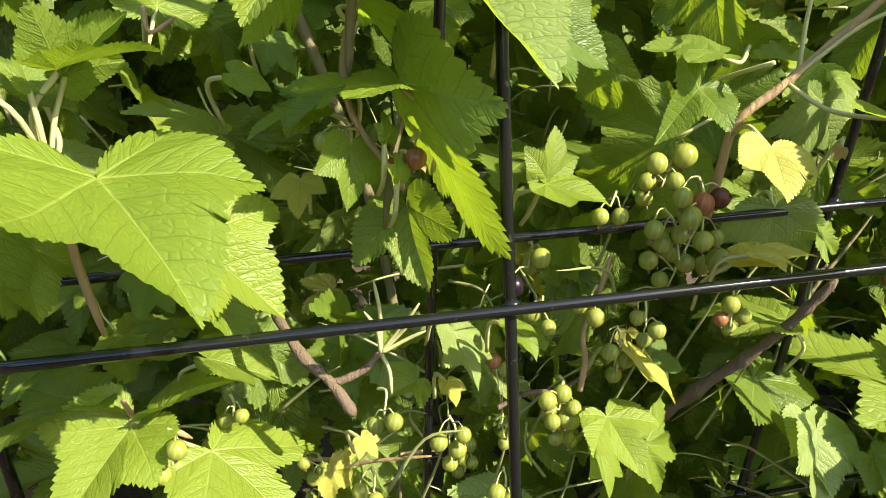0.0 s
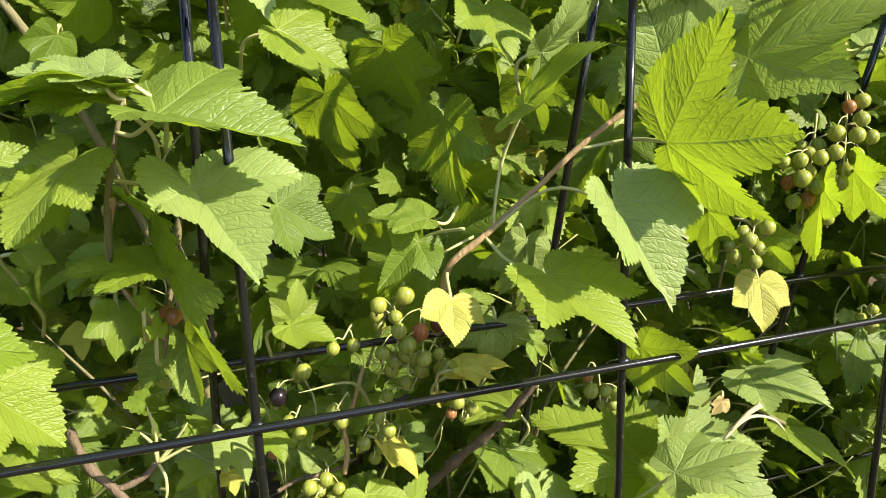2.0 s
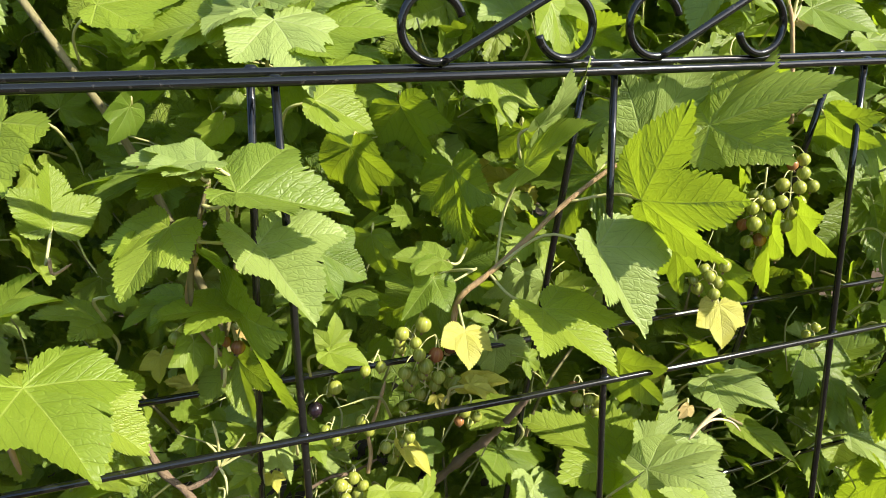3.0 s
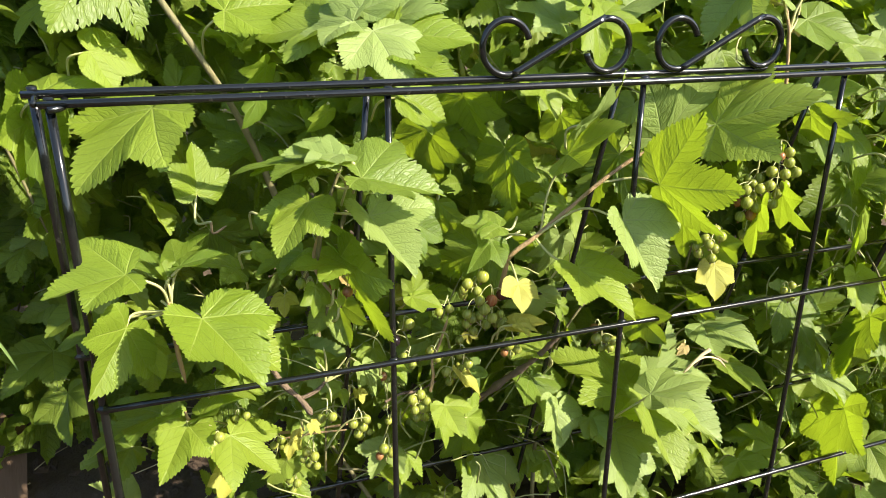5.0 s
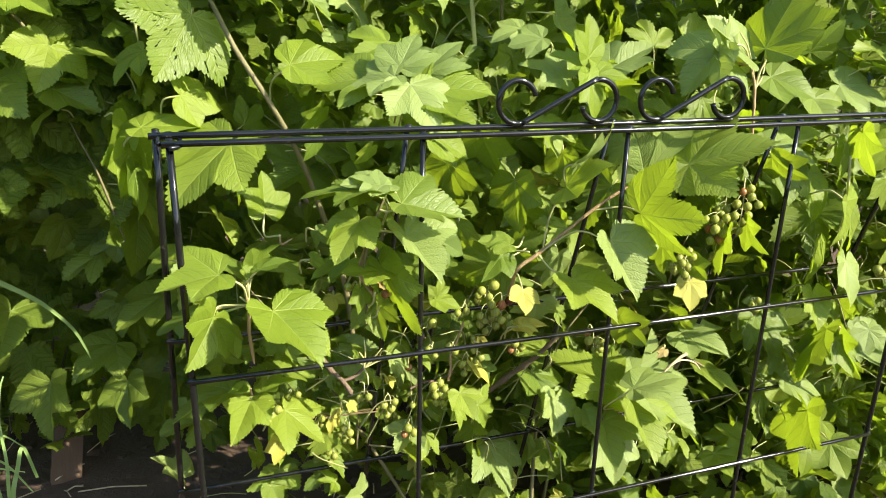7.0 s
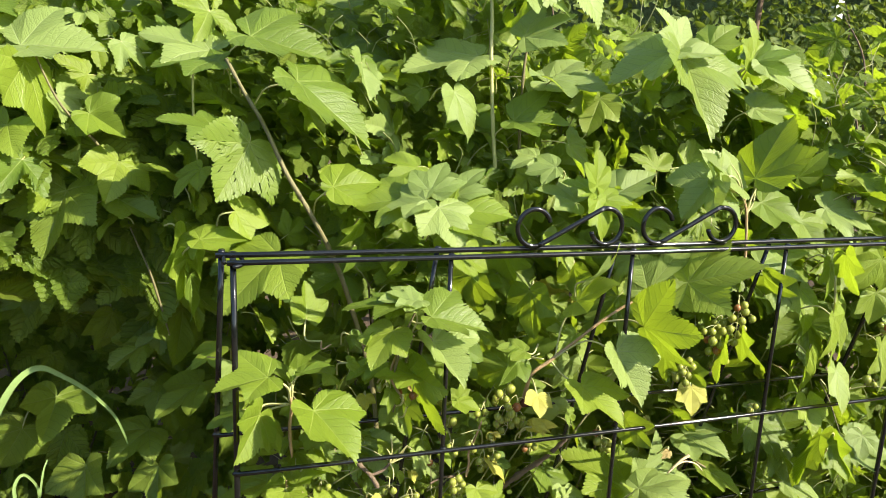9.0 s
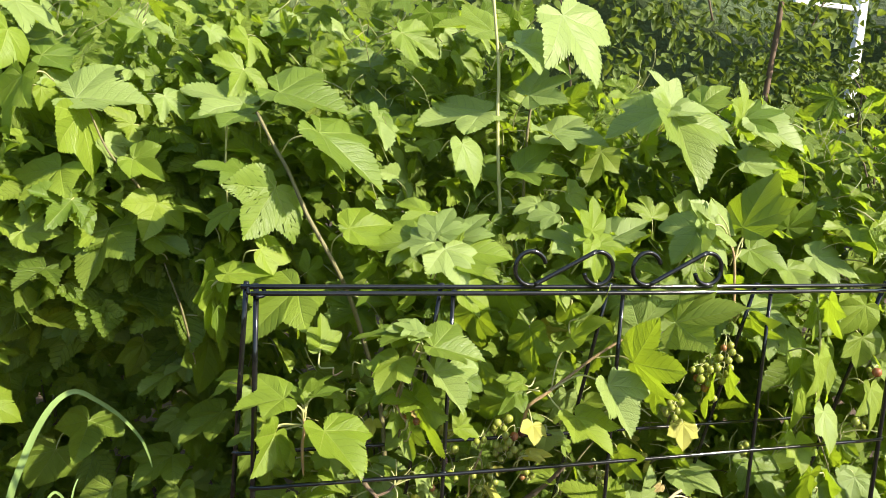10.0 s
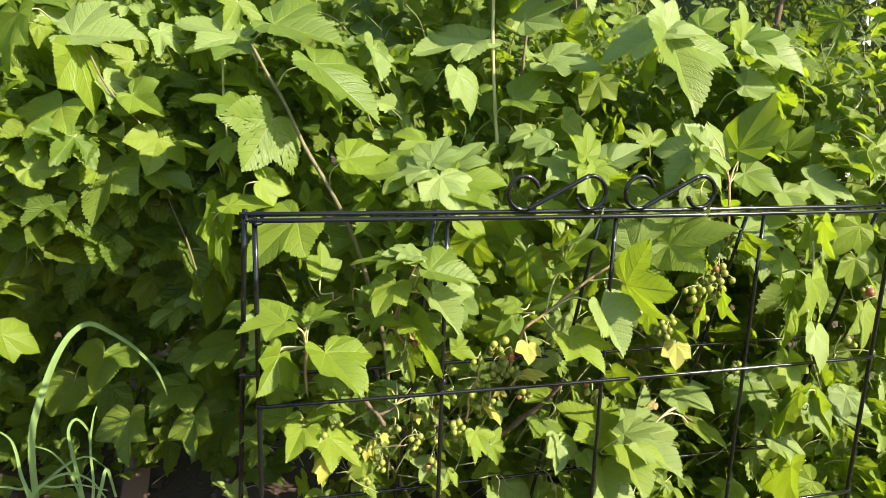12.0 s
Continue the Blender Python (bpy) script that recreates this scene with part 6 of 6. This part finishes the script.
rough_board("wooden_stake", (-0.252, 0.60, -0.03), (0.025, 0.010, 0.175), (-6, 9, 12), "weathered brown wooden stake broken off above the soil", M_wood, 1.3)
lrng = random.Random(21)
verts, faces = [], []
for _ in range(260):
    p = Vector((lrng.uniform(-0.9, 1.3), lrng.uniform(0.15, 1.2), 0.012 + lrng.uniform(0, 0.012)))
    w = lrng.uniform(0, 6.28)
    l = lrng.uniform(0.02, 0.11)
    d = Vector((math.cos(w), math.sin(w), lrng.uniform(-0.1, 0.25))) * l
    v, f = tube_arrays([p, p + d * 0.5 + Vector((0, 0, 0.004)), p + d], lrng.uniform(0.0006, 0.0016), 4)
    o = len(verts)
    verts += v
    faces += [tuple(o + q for q in g) for g in f]
tagged(new("dry_straw", mesh_of("dry_straw", verts, faces, [M_straw])), "dry pale straw and thin twigs scattered on dark soil", "straw", kind="stuff")
verts, faces = [], []
for _ in range(420):
    p = Vector((lrng.uniform(-0.95, 1.2), lrng.uniform(0.1, 1.1), 0.004))
    s = lrng.uniform(0.004, 0.016)
    m = Matrix.Translation(p) @ Euler((lrng.uniform(-0.5, 0.5), lrng.uniform(-0.5, 0.5), lrng.uniform(0, 6))).to_matrix().to_4x4()
    o = len(verts)
    k = lrng.uniform(0.5, 1.3)
    verts += [m @ Vector(q) for q in ((-s, -s * k, 0), (s, -s * 0.6, 0.002), (s * 0.8, s * k, 0), (-s * 0.7, s * 0.8, 0), (-s * 0.7, -s * k * 0.7, s * 0.7), (s * 0.7, -s * 0.4, s * 0.8), (s * 0.5, s * k * 0.7, s * 0.6), (-s * 0.5, s * 0.5, s * 0.8))]
    faces += [tuple(o + q for q in g) for g in ((4, 5, 6, 7), (0, 1, 5, 4), (1, 2, 6, 5), (2, 3, 7, 6), (3, 0, 4, 7))]
tagged(new("soil_clods", mesh_of("soil_clods", verts, faces, [M_soil], False)), "dark lumps of dry garden soil", "soil", kind="stuff")

# ---- behind: shrub stems, white trellis ----
local_stem("trunk", shrub, ((1.90, 1.62, -0.05), (1.90, 1.61, 0.6), (1.94, 1.60, 1.15), (1.965, 1.60, 1.5), (2.00, 1.62, 2.2)), 0.014, 0.009, M_wood, "slender dark brown trunk")
srng = random.Random(5)
for _ in range(26):
    x, y, z = srng.uniform(0.9, 3.0), srng.uniform(1.2, 1.9), srng.uniform(0.6, 1.6)
    dx, dz = srng.uniform(-0.25, 0.25), srng.uniform(0.1, 0.4)
    local_stem("branch", shrub, ((x, y, z), (x + dx * 0.4, y, z + dz * 0.6), (x + dx, y + 0.05, z + dz)), 0.004, 0.002, M_bark)
trellis = thing("white_trellis", (3.64, 2.9, 0.0), "white painted wooden trellis post with a cross bar", "trellis")


def bar_mesh(name, x0, x1, y0, y1, z0, z1):
    bm = bmesh.new()
    bmesh.ops.create_cube(bm, size=1)
    for v in bm.verts:
        v.co = ((x0 + x1) / 2 + v.co.x * (x1 - x0), (y0 + y1) / 2 + v.co.y * (y1 - y0), (z0 + z1) / 2 + v.co.z * (z1 - z0))
    bmesh.ops.bevel(bm, geom=bm.edges[:], offset=0.003, segments=2, affect="EDGES")
    me = bpy.data.meshes.new(name)
    bm.to_mesh(me)
    bm.free()
    me.materials.append(M_white)
    return me


part("post", bar_mesh("post", -0.03, 0.03, -0.02, 0.02, -0.1, 2.2), trellis)
part("cross_bar", bar_mesh("cross_bar", -0.5, -0.03, -0.012, 0.012, 1.82, 1.85), trellis)
